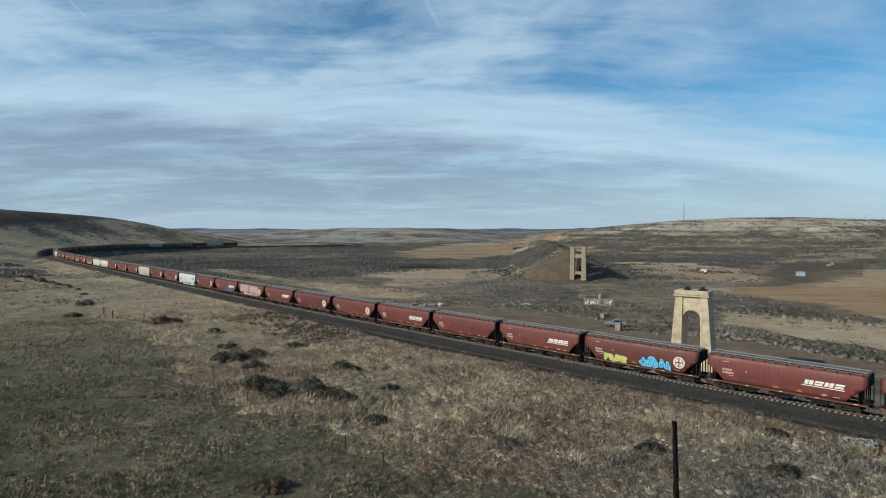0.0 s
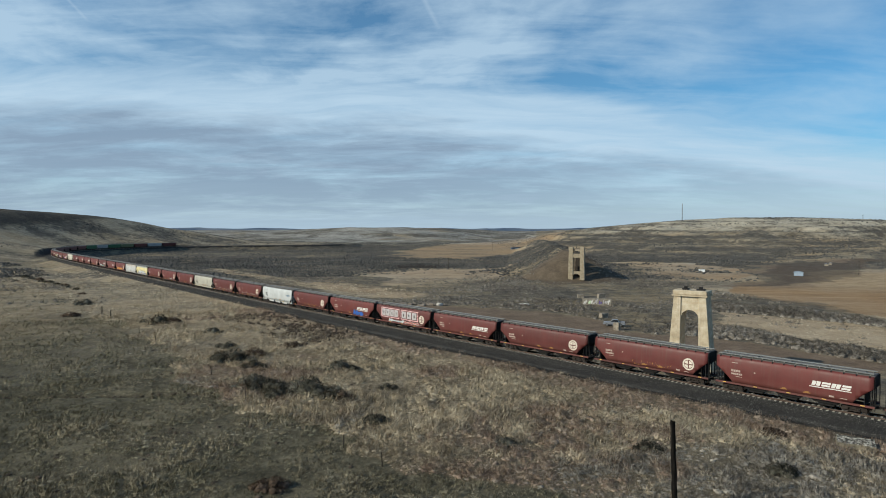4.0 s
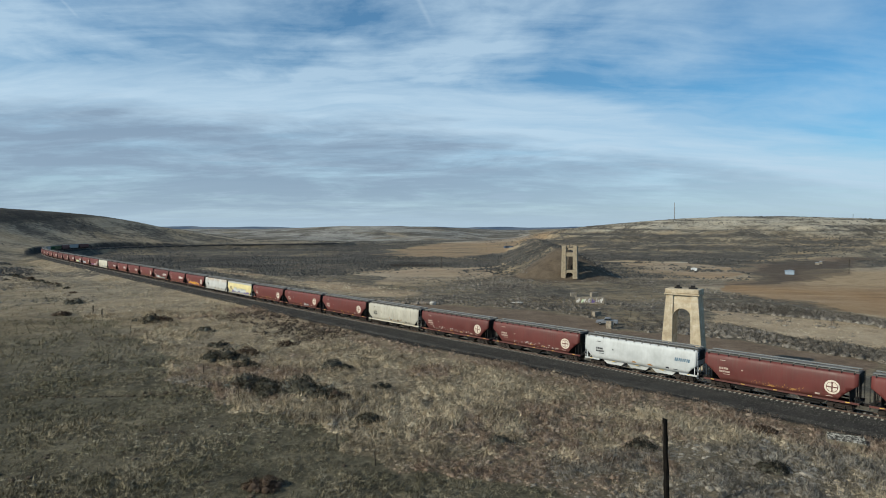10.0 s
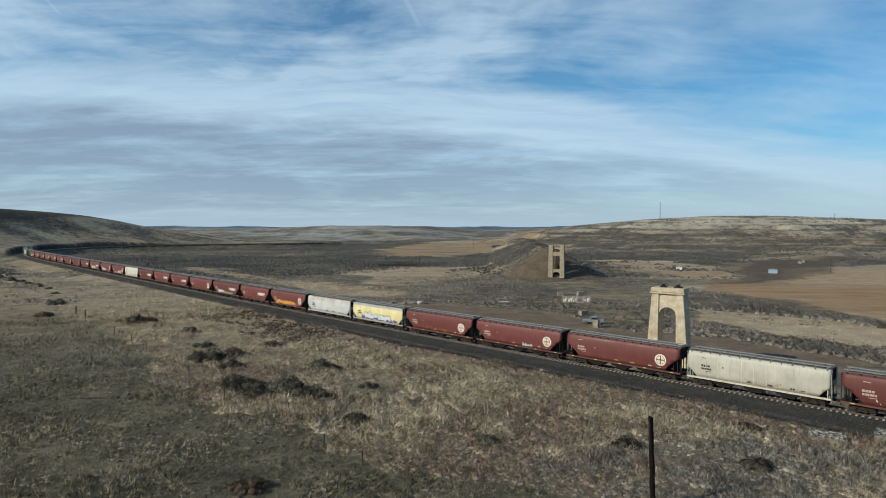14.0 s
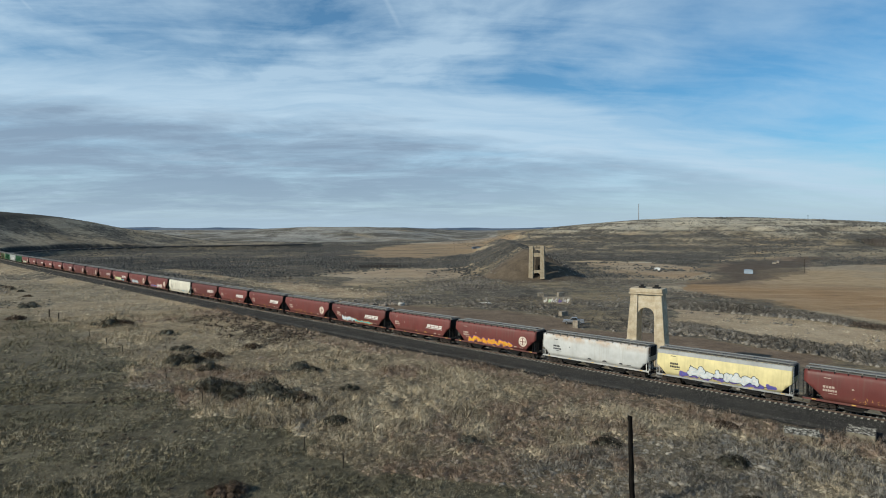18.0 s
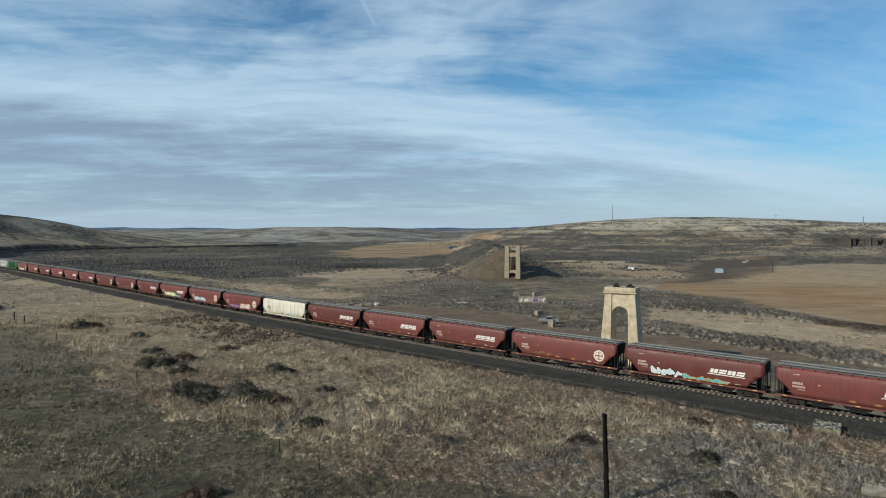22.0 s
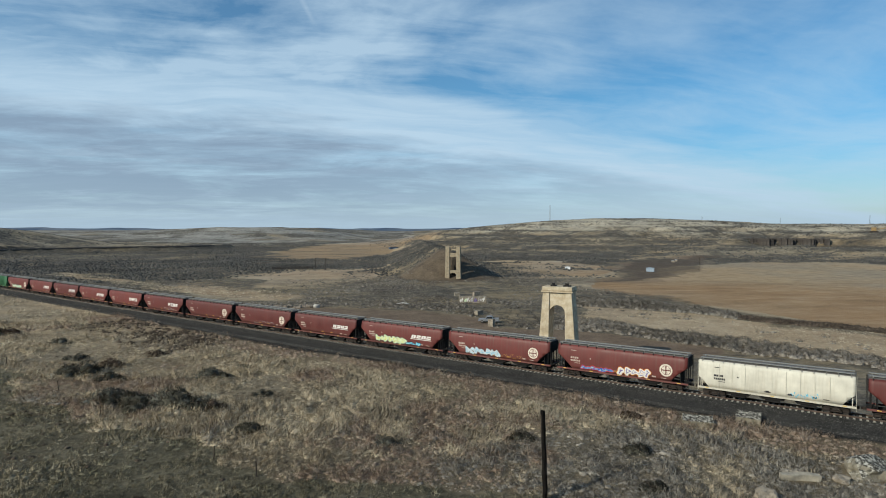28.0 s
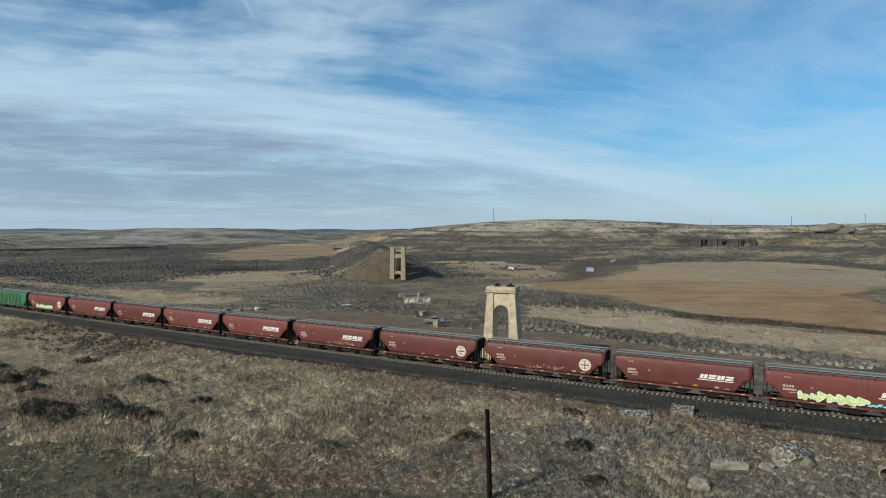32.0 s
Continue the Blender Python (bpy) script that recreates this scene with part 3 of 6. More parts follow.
def build_ground():
    az = np.concatenate([np.arange(-180, -48, 4.0), np.arange(-48, 62, 0.24), np.arange(62, 180, 4.0)])
    rr = [0.0, 8.0]
    while rr[-1] < 4900:
        rr.append(rr[-1] + max(0.55, rr[-1] * 0.009))
    rr = np.array(rr[1:])
    A, R = np.meshgrid(np.radians(az), rr)
    x, y = (R * np.sin(A)).ravel(), (R * np.cos(A)).ravel()
    z = terrain(x, y)
    n, k = len(az), len(rr)
    co = np.stack([x, y, z], 1)
    co = np.vstack([co, [[0, 0, float(z[:n].mean())]]])
    i, j = np.meshgrid(np.arange(k - 1), np.arange(n), indexing="ij")
    q = np.stack([i * n + j, (i + 1) * n + j, (i + 1) * n + (j + 1) % n, i * n + (j + 1) % n], -1).reshape(-1, 4)[:, ::-1]
    centre = len(co) - 1
    me = bpy.data.meshes.new("ground")
    loops = np.concatenate([q.ravel(), np.stack([np.arange(n), np.full(n, centre), (np.arange(n) + 1) % n], 1)[:, ::-1].ravel()])
    starts = np.concatenate([np.arange(len(q)) * 4, len(q) * 4 + np.arange(n) * 3])
    me.vertices.add(len(co))
    me.vertices.foreach_set("co", co.ravel())
    me.loops.add(len(loops))
    me.loops.foreach_set("vertex_index", loops.astype(np.int32))
    me.polygons.add(len(starts))
    me.polygons.foreach_set("loop_start", starts.astype(np.int32))
    me.update(calc_edges=True)
    me.validate()
    me.polygons.foreach_set("use_smooth", np.ones(len(me.polygons), bool))
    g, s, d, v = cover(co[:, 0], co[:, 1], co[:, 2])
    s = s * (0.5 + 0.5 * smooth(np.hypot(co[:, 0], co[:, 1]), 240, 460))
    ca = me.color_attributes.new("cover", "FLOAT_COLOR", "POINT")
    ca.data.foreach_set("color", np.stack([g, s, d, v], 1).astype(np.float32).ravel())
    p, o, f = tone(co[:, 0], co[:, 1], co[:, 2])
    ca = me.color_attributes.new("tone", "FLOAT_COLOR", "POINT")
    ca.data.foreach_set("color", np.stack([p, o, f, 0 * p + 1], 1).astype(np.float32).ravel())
    me.materials.append(M_GROUND)
    ob = new("ground", me)
    tagged(ob, "dry winter steppe of tan grass, sagebrush and bare dirt", "ground", kind="structure")
    return ob


ground = build_ground()


def build_far_ridge():
    """The last ridge on the skyline, kilometres off, with distance haze painted in as blue-grey."""
    m, t, sh = material("haze_tinted_ridge", 1.0, 0, 0.0)
    # the blue of the air in between is put into the base colour
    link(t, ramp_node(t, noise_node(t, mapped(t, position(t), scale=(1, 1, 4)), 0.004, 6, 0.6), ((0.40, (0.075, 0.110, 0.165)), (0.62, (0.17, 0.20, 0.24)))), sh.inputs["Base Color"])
    az = np.radians(np.arange(-60, 70, 0.25))
    verts, faces = [], []
    top = 26 + 5 * lattice(az * 40, 0 * az, 2.2, 98) + 3 * lattice(az * 40, 0 * az, 0.7, 99)
    for k, a in enumerate(az):
        for r, z in ((4350, -5.0), (4650, top[k]), (4850, -5.0)):
            verts.append((r * math.sin(a), r * math.cos(a), z))
        if k:
            i = k * 3
            faces += [(i - 3, i, i + 1, i - 2), (i - 2, i + 1, i + 2, i - 1)]
    tagged(new("backdrop", mesh_from("backdrop", verts, [f[::-1] for f in faces], m)), "distant ridge with blue-grey haze painted in, along the horizon", "hills", kind="structure")


build_far_ridge()


# ---- building blocks ----
def part(name, bm, mat, parent=None, label=""):
    me = bpy.data.meshes.new(name)
    bm.to_mesh(me)
    bm.free()
    me.materials.append(mat)
    ob = new(name, me)
    if parent is not None:
        ob.parent = parent
    if label:
        ob["label"] = label
    return ob


def empty(name, at=(0, 0, 0), rz=0.0):
    ob = new(name)
    ob.matrix_world = pose(*at, 0, 0, rz)
    return ob


def box(bm, x0, x1, y0, y1, z0, z1, m=None):
    v = [bm.verts.new((x, y, z)) for z in (z0, z1) for x, y in ((x0, y0), (x1, y0), (x1, y1), (x0, y1))]
    if m is not None:
        for q in v:
            q.co = m @ q.co
    for f in ((3, 2, 1, 0), (4, 5, 6, 7), (0, 1, 5, 4), (1, 2, 6, 5), (2, 3, 7, 6), (3, 0, 4, 7)):
        bm.faces.new([v[i] for i in f])
    return v


def boxes(*dims):
    bm = bmesh.new()
    for d in dims:
        box(bm, *d)
    return bm


def rod(bm, a, b, rad, n=6):
    a, b = Vector(a), Vector(b)
    w = (b - a).normalized()
    u = w.orthogonal().normalized()
    v = w.cross(u)
    rings = []
    for p in (a, b):
        rings.append([bm.verts.new(p + (u * math.cos(2 * math.pi * i / n) + v * math.sin(2 * math.pi * i / n)) * rad) for i in range(n)])
    for i in range(n):
        bm.faces.new((rings[0][i], rings[0][(i + 1) % n], rings[1][(i + 1) % n], rings[1][i]))
    bm.faces.new(rings[0][::-1])
    bm.faces.new(rings[1])


def lathe_y(bm, prof, cx, cz, n=20):
    """Rings (y, radius) about an axis along y."""
    rings = [[bm.verts.new((cx + r * math.cos(2 * math.pi * i / n), y, cz + r * math.sin(2 * math.pi * i / n))) for i in range(n)] for y, r in prof]
    for a, b in zip(rings, rings[1:]):
        for i in range(n):
            bm.faces.new((a[i], a[(i + 1) % n], b[(i + 1) % n], b[i]))
    bm.faces.new(rings[0][::-1])
    bm.faces.new(rings[-1])


# ---- track ----
def ribbon(name, offsets, s_from, s_to, step, mat, label, category, close=False):
    """A section (side, height) drawn along the line."""
    ss = np.arange(s_from, s_to + 0.01, step)
    x, y = np.interp(ss, LINE_S, LINE_X), np.interp(ss, LINE_S, LINE_Y)
    th = np.interp(ss, LINE_S, LINE_TH)
    verts, faces, m = [], [], len(offsets)
    for i in range(len(ss)):
        for o, z in offsets:
            verts.append((x[i] + o * math.sin(th[i]), y[i] - o * math.cos(th[i]), z))
    for i in range(len(ss) - 1):
        for j in range(m if close else m - 1):
            k = (j + 1) % m
            faces.append((i * m + j, i * m + k, (i + 1) * m + k, (i + 1) * m + j))
    ob = new(name, mesh_from(name, verts, faces, mat, False))
    return tagged(ob, label, category, kind="structure")


ballast = ribbon("ballast", [(-5.6, -1.35), (-4.6, -0.78), (-2.6, -0.60), (-1.5, -0.30), (-1.22, -0.182), (1.22, -0.182), (1.5, -0.30), (2.6, -0.60), (3.4, -0.80), (4.4, -1.5)], -300, 1000, 4.0, M_BALLAST, "dark grey crushed-stone ballast bed under the rails", "ballast")
for side in (-1, 1):
    c = side * 0.755
    ribbon("rail", [(c - 0.07, -0.17), (c - 0.02, -0.13), (c - 0.036, -0.04), (c - 0.036, 0.0), (c + 0.036, 0.0), (c + 0.036, -0.04), (c + 0.02, -0.13), (c + 0.07, -0.17)], -300, 1000, 4.0, M_RAIL, "brown steel rail with a worn bright head", "rail", True)

# ---- hopper cars ----
PROFILE = ((1.50, 1.22), (1.57, 1.7), (1.61, 2.3), (1.62, 2.9), (1.59, 3.5), (1.54, 3.95), (1.47, 4.25), (1.36, 4.40), (1.16, 4.48))


def shell(bm, start=6.6, rise=1.95, half=8.62):
    """Curved side sheets with the lower corners cut away over the trucks, closed by sloping end sheets."""
    steps = [start + (half - start) * f for f in (0, 0.015, 0.05, 0.12, 0.22, 0.35, 0.52, 0.74, 1)]
    xs = [-q for q in reversed(steps)] + [-5, -2.5, 0, 2.5, 5] + steps
    rows = []
    for x in xs:
        q = min(max((abs(x) - start) / (half - start), 0), 1)
        cut = 1.22 + rise * q ** 0.8
        ring = []
        for y, z in PROFILE:
            zz = max(z, cut)
            yy = np.interp(zz, [p[1] for p in PROFILE], [p[0] for p in PROFILE])
            ring.append((x, float(yy), zz))
        ring = ring + [(x, -p[1], p[2]) for p in reversed(ring)]
        rows.append([bm.verts.new(p) for p in ring])
    n = len(rows[0])
    for a, b in zip(rows, rows[1:]):
        for i in range(n):
            j = (i + 1) % n
            bm.faces.new((a[i], b[i], b[j], a[j]))
    bm.faces.new(rows[0])
    bm.faces.new(rows[-1][::-1])
    bmesh.ops.remove_doubles(bm, verts=bm.verts, dist=0.002)
    for f in bm.faces:
        f.smooth = abs(f.normal.x) < 0.6
    bmesh.ops.recalc_face_normals(bm, faces=bm.faces)


def build_truck(parent, x):
    truck = empty("truck")
    truck.parent = parent
    truck.matrix_basis = pose(x, 0, 0)
    for sgn in (-1, 1):
        bm = bmesh.new()
        for x0, x1, z0, z1 in ((-1.15, 1.15, 0.62, 0.82), (-1.2, -0.62, 0.34, 0.66), (0.62, 1.2, 0.34, 0.66), (-0.55, 0.55, 0.24, 0.42), (-0.42, -0.25, 0.4, 0.7), (0.25, 0.42, 0.4, 0.7)):
            box(bm, x0, x1, sgn * 1.0 - 0.09, sgn * 1.0 + 0.09, z0, z1)
        part("side_frame", bm, M_TRUCK, truck)
    part("bolster", boxes((-0.2, 0.2, -1.15, 1.15, 0.5, 0.78)), M_TRUCK, truck)
    for wx in (-0.89, 0.89):
        bm = bmesh.new()
        for sgn in (-1, 1):
            lathe_y(bm, [(sgn * 0.69, 0.49), (sgn * 0.72, 0.46), (sgn * 0.82, 0.455), (sgn * 0.82, 0.38), (sgn * 0.78, 0.30), (sgn * 0.78, 0.14), (sgn * 0.84, 0.12)][::sgn], 0, 0, 18)
        rod(bm, (0, -1.05, 0), (0, 1.05, 0), 0.085, 8)
        ws = part("wheelset", bm, M_WHEEL, truck)
        ws.matrix_basis = pose(wx, 0, 0.455)
    return truck


def build_hopper(paint, sill, bays=False, name="hopper_car", roof=M_ROOF):
    car = empty(name)
    bm = bmesh.new()
    start, rise = (6.6, 1.95) if sill is M_RED else (7.4, 1.25)
    shell(bm, start, rise)
    part("body", bm, paint, car)
    # roof with its slopes
    bm = bmesh.new()
    ends = []
    for x in (-8.64, 8.64):
        ends.append([bm.verts.new((x, y, z)) for y, z in ((-1.18, 4.44), (-1.18, 4.50), (-0.5, 4.60), (0.5, 4.60), (1.18, 4.50), (1.18, 4.44))])
    for i in range(5):
        bm.faces.new((ends[0][i], ends[1][i], ends[1][i + 1], ends[0][i + 1]))
    bm.faces.new(ends[0])
    bm.faces.new(ends[1][::-1])
    bmesh.ops.recalc_face_normals(bm, faces=bm.faces)
    part("roof", bm, roof, car)
    # near-black sheets that paint the shade on the ends and in the cut-away corners
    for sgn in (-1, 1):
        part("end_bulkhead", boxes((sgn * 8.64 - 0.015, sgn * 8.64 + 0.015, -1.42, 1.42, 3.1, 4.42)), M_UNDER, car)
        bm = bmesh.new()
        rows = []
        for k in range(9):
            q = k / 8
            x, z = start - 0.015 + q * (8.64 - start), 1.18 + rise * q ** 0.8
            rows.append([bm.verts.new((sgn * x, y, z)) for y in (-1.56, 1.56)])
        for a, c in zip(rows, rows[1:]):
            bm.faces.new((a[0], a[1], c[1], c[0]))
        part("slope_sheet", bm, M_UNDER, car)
        # added plate that darkens the see-through gap between cars
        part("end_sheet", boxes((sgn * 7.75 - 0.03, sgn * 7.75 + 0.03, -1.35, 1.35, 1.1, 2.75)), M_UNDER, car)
    for i in range(4):
        part("hatch_cover", boxes((-7.6 + i * 3.85, -3.95 + i * 3.85, -0.34, 0.34, 4.56, 4.72), (-7.55 + i * 3.85, -7.45 + i * 3.85, -0.4, 0.4, 4.56, 4.76)), roof, car)
    for sgn in (-1, 1):
        bm = boxes((-8.55, 8.55, sgn * 0.82 - 0.26, sgn * 0.82 + 0.26, 4.70, 4.74))
        for i in range(14):
            x = -8.2 + i * 1.26
            box(bm, x - 0.03, x + 0.03, sgn * 0.82 - 0.2, sgn * 0.82 + 0.2, 4.50, 4.70)
        part("running_board", bm, M_WALKWAY, car)
        for x0, x1 in ((-8.75, -6.2), (6.2, 8.75)) if bays else ((-8.75, 8.75),):
            part("side_sill", boxes((x0, x1, sgn * 1.5 - 0.075, sgn * 1.5 + 0.075, 1.02, 1.24)), sill, car)
    for sgn in (-1, 1):
        bm = bmesh.new()
        for i in range(14):
            x = -8.2 + i * 1.26
            box(bm, x - 0.035, x + 0.035, sgn * 1.34 - 0.16, sgn * 1.34 + 0.16, 4.36, 4.52)
        tagged(part("eave_trim", bm, M_UNDER if sill is M_RED else M_WALKWAY, car), kind="stuff")
    for i in range(3):
        bm = bmesh.new()
        cx = (i - 1) * 3.9
        top = [bm.verts.new(p) for p in ((cx - 1.85, -1.35, 1.24), (cx + 1.85, -1.35, 1.24), (cx + 1.85, 1.35, 1.24), (cx - 1.85, 1.35, 1.24))]
        low = [bm.verts.new(p) for p in ((cx - 1.2, -1.2, 0.62), (cx + 1.2, -1.2, 0.62), (cx + 1.2, 1.2, 0.62), (cx - 1.2, 1.2, 0.62))]
        for a in range(4):
            bm.faces.new((top[a], low[a], low[(a + 1) % 4], top[(a + 1) % 4]))
        bm.faces.new(low)
        bm.faces.new(top[::-1])
        bmesh.ops.recalc_face_normals(bm, faces=bm.faces)
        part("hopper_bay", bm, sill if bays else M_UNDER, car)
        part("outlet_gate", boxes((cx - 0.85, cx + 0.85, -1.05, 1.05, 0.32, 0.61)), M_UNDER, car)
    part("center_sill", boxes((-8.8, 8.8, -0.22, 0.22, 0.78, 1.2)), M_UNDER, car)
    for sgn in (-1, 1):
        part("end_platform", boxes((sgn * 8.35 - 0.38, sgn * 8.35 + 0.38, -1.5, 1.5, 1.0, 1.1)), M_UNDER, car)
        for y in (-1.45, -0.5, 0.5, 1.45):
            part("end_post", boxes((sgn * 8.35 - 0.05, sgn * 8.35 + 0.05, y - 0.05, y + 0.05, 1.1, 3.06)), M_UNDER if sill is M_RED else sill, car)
        for yy in (-1, 1):
            bm = bmesh.new()
            for o in (-0.22, 0.22):
                rod(bm, (sgn * 8.72, yy * 1.3 + o, 0.7), (sgn * 8.72, yy * 1.3 + o, 4.45), 0.025, 4)
            for k in range(10):
                rod(bm, (sgn * 8.72, yy * 1.3 - 0.22, 0.8 + k * 0.38), (sgn * 8.72, yy * 1.3 + 0.22, 0.8 + k * 0.38), 0.018, 4)
            part("ladder", bm, M_UNDER if sill is M_RED else sill, car)
        bm = boxes((sgn * 8.95 - 0.3, sgn * 8.95 + 0.16, -0.14, 0.14, 0.72, 1.0))
        part("coupler", bm, M_TRUCK, car)
        build_truck(car, sgn * 6.75)
    for k in range(5):
        x = -7.6 + k * 3.8
        part("reflector", boxes((x - 0.22, x + 0.22, -1.592, -1.575, 1.12, 1.2)), M_REFLECT, car)
    return car


# ---- markings on the cars ----
M_BLUE = plain("blue_spray_paint", (0.03, 0.10, 0.38), 0.6, 0, 0.2, 2.0)
M_CYAN = plain("cyan_spray_paint", (0.10, 0.42, 0.62), 0.6, 0, 0.2, 2.0)
M_ACID = plain("acid_yellow_spray_paint", (0.55, 0.48, 0.05), 0.6, 0, 0.2, 2.0)
M_ORANGE = plain("orange_spray_paint", (0.60, 0.22, 0.02), 0.6, 0, 0.25, 2.0)
M_PALE = plain("pale_green_spray_paint", (0.52, 0.62, 0.42), 0.6, 0, 0.25, 1.5)
M_SILVER = plain("silver_spray_paint", (0.42, 0.40, 0.40), 0.5, 0.2, 0.25, 2.0)
M_CHROME = plain("chrome_spray_paint", (0.50, 0.54, 0.56), 0.5, 0.1, 0.2, 2.0)
M_PINK = plain("pink_spray_paint", (0.70, 0.42, 0.42), 0.6, 0, 0.15, 2.0)
M_PURPLE = plain("purple_spray_paint", (0.11, 0.08, 0.26), 0.6, 0, 0.25, 2.0)
M_SCARLET = plain("scarlet_spray_paint", (0.50, 0.05, 0.03), 0.6, 0, 0.2, 2.0)
M_INK = plain("black_spray_paint", (0.02, 0.02, 0.025), 0.6, 0, 0.2, 2.0)
M_TEAL = plain("teal_spray_paint", (0.06, 0.33, 0.33), 0.6, 0, 0.2, 2.0)
M_WORN = plain("worn_lettering", (0.36, 0.28, 0.24), 0.7, 0, 0.3, 3.0)
M_EMBLEM = plain("cream_emblem_paint", (0.56, 0.50, 0.42), 0.7, 0, 0.25, 3.0)
M_NAVY = plain("navy_lettering", (0.03, 0.10, 0.17), 0.6, 0, 0.1, 2.0)
M_FADED = plain("faded_yellow_stencil", (0.30, 0.15, 0.05), 0.7, 0, 0.2, 3.0)


def side_y(z):
    return float(np.interp(z, [p[1] for p in PROFILE], [p[0] for p in PROFILE]))


def decal(bm, pts, lift):
    """A painted patch, given in length and height, lying on the curved side sheet."""
    zs = [p[1] for p in pts]
    cuts = [z for z in np.arange(math.ceil(min(zs) / 0.4) * 0.4, max(zs), 0.4) if max(zs) - min(zs) > 0.5]
    pieces, rest = [], list(pts)
    for cut in cuts:
        low, high = [], []
        for p, q in zip(rest, rest[1:] + rest[:1]):
            (low if p[1] <= cut else high).append(p)
            if (p[1] - cut) * (q[1] - cut) < 0:
                k = (cut - p[1]) / (q[1] - p[1])
                m = (p[0] + (q[0] - p[0]) * k, float(cut))
                low.append(m)
                high.append(m)
        if len(low) > 2:
            pieces.append(low)
        rest = high
        if len(rest) < 3:
            break
    for piece in pieces + ([rest] if len(rest) > 2 else []):
        bm.faces.new([bm.verts.new((x, -(side_y(z) + lift), z)) for x, z in piece])


def patch(name, parent, mat, shapes, lift=0.012, label=""):
    bm = bmesh.new()
    for pts in shapes:
        decal(bm, pts, lift)
    return part(name, bm, mat, parent, label)


def bar(x0, x1, z0, z1, slant=0.0):
    return [(x0, z0), (x1, z0), (x1 + slant, z1), (x0 + slant, z1)]


def ring_fan(cx, cz, r0, r1, a0, a1, n):
    a = [a0 + (a1 - a0) * k / n for k in range(n + 1)]
    return [(cx + r1 * math.cos(q), cz + r1 * math.sin(q)) for q in a] + [(cx + r0 * math.cos(q), cz + r0 * math.sin(q)) for q in reversed(a)]


def wordmark(car, mat):
    """The operator's mark as four slanting blocks over an underline."""
    for k in range(4):
        x = 2.45 + k * 1.02
        patch("emblem_bar", car, mat, [bar(x, x + 0.40, 2.60, 3.12, 0.16), bar(x + 0.47, x + 0.88, 2.60, 3.12, 0.16)] if k % 2 == 0 else [bar(x, x + 0.88, 2.60, 2.82, 0.07), bar(x + 0.10, x + 0.98, 2.90, 3.12, 0.07)])
    patch("underline", car, mat, [bar(2.2, 6.5, 2.40, 2.50, 0.04)])


def roundel(car, mat):
    """The round emblem: a broad ring with four quarter patches inside."""
    cx, cz = 6.05, 2.62
    bm = bmesh.new()
    for k in range(2):
        decal(bm, ring_fan(cx, cz, 0.60, 0.80, math.pi * k, math.pi * (k + 1), 14), 0.014)
    part("emblem_ring", bm, mat, car)
    for k in range(4):
        a = math.pi / 2 * k + 0.13
        patch("emblem_quarter", car, mat, [[(cx + 0.10 * math.cos(a + 0.655), cz + 0.10 * math.sin(a + 0.655))] + [(cx + 0.545 * math.cos(a + 1.31 * q / 6), cz + 0.545 * math.sin(a + 1.31 * q / 6)) for q in range(7)]], 0.014)


def stencils(car, mat, low=M_FADED):
    """Reporting marks and small data as rows of blocks."""
    for x0, z0, count, w, h in ((-6.75, 2.66, 4, 0.24, 0.26), (-6.75, 2.28, 6, 0.19, 0.24)):
        patch("stencil", car, mat, [bar(x0 + k * w * 1.22, x0 + k * w * 1.22 + w, z0, z0 + h) for k in range(count)])
    for x0, x1, z0, z1 in ((-6.2, -5.4, 2.04, 2.12), (-6.7, -6.0, 3.74, 3.82), (-4.0, -3.8, 2.8, 2.95), (4.3, 4.8, 1.52, 1.72), (5.4, 6.1, 1.52, 1.60)):
        patch("stencil", car, mat, [bar(x0, x1, z0, z1)])
    for x in (-0.9, 1.6):
        patch("stencil", car, low, [bar(x, x + 0.75, 1.5, 1.6), bar(x + 0.15, x + 0.6, 1.6, 1.72)])


def stroke(p, q, w):
    """A fat stroke between two points with rounded ends."""
    turn = math.atan2(q[1] - p[1], q[0] - p[0])
    pts = [(q[0] + w * math.cos(turn + a), q[1] + w * math.sin(turn + a)) for a in (-1.57, -0.8, 0.0, 0.8, 1.57)]
    pts += [(p[0] - w * 0.9 * math.cos(turn + a), p[1] - w * 0.9 * math.sin(turn + a)) for a in (-1.57, -0.8, 0.0, 0.8, 1.57)]
    return [(x, min(max(z, 1.22), 4.2)) for x, z in pts]


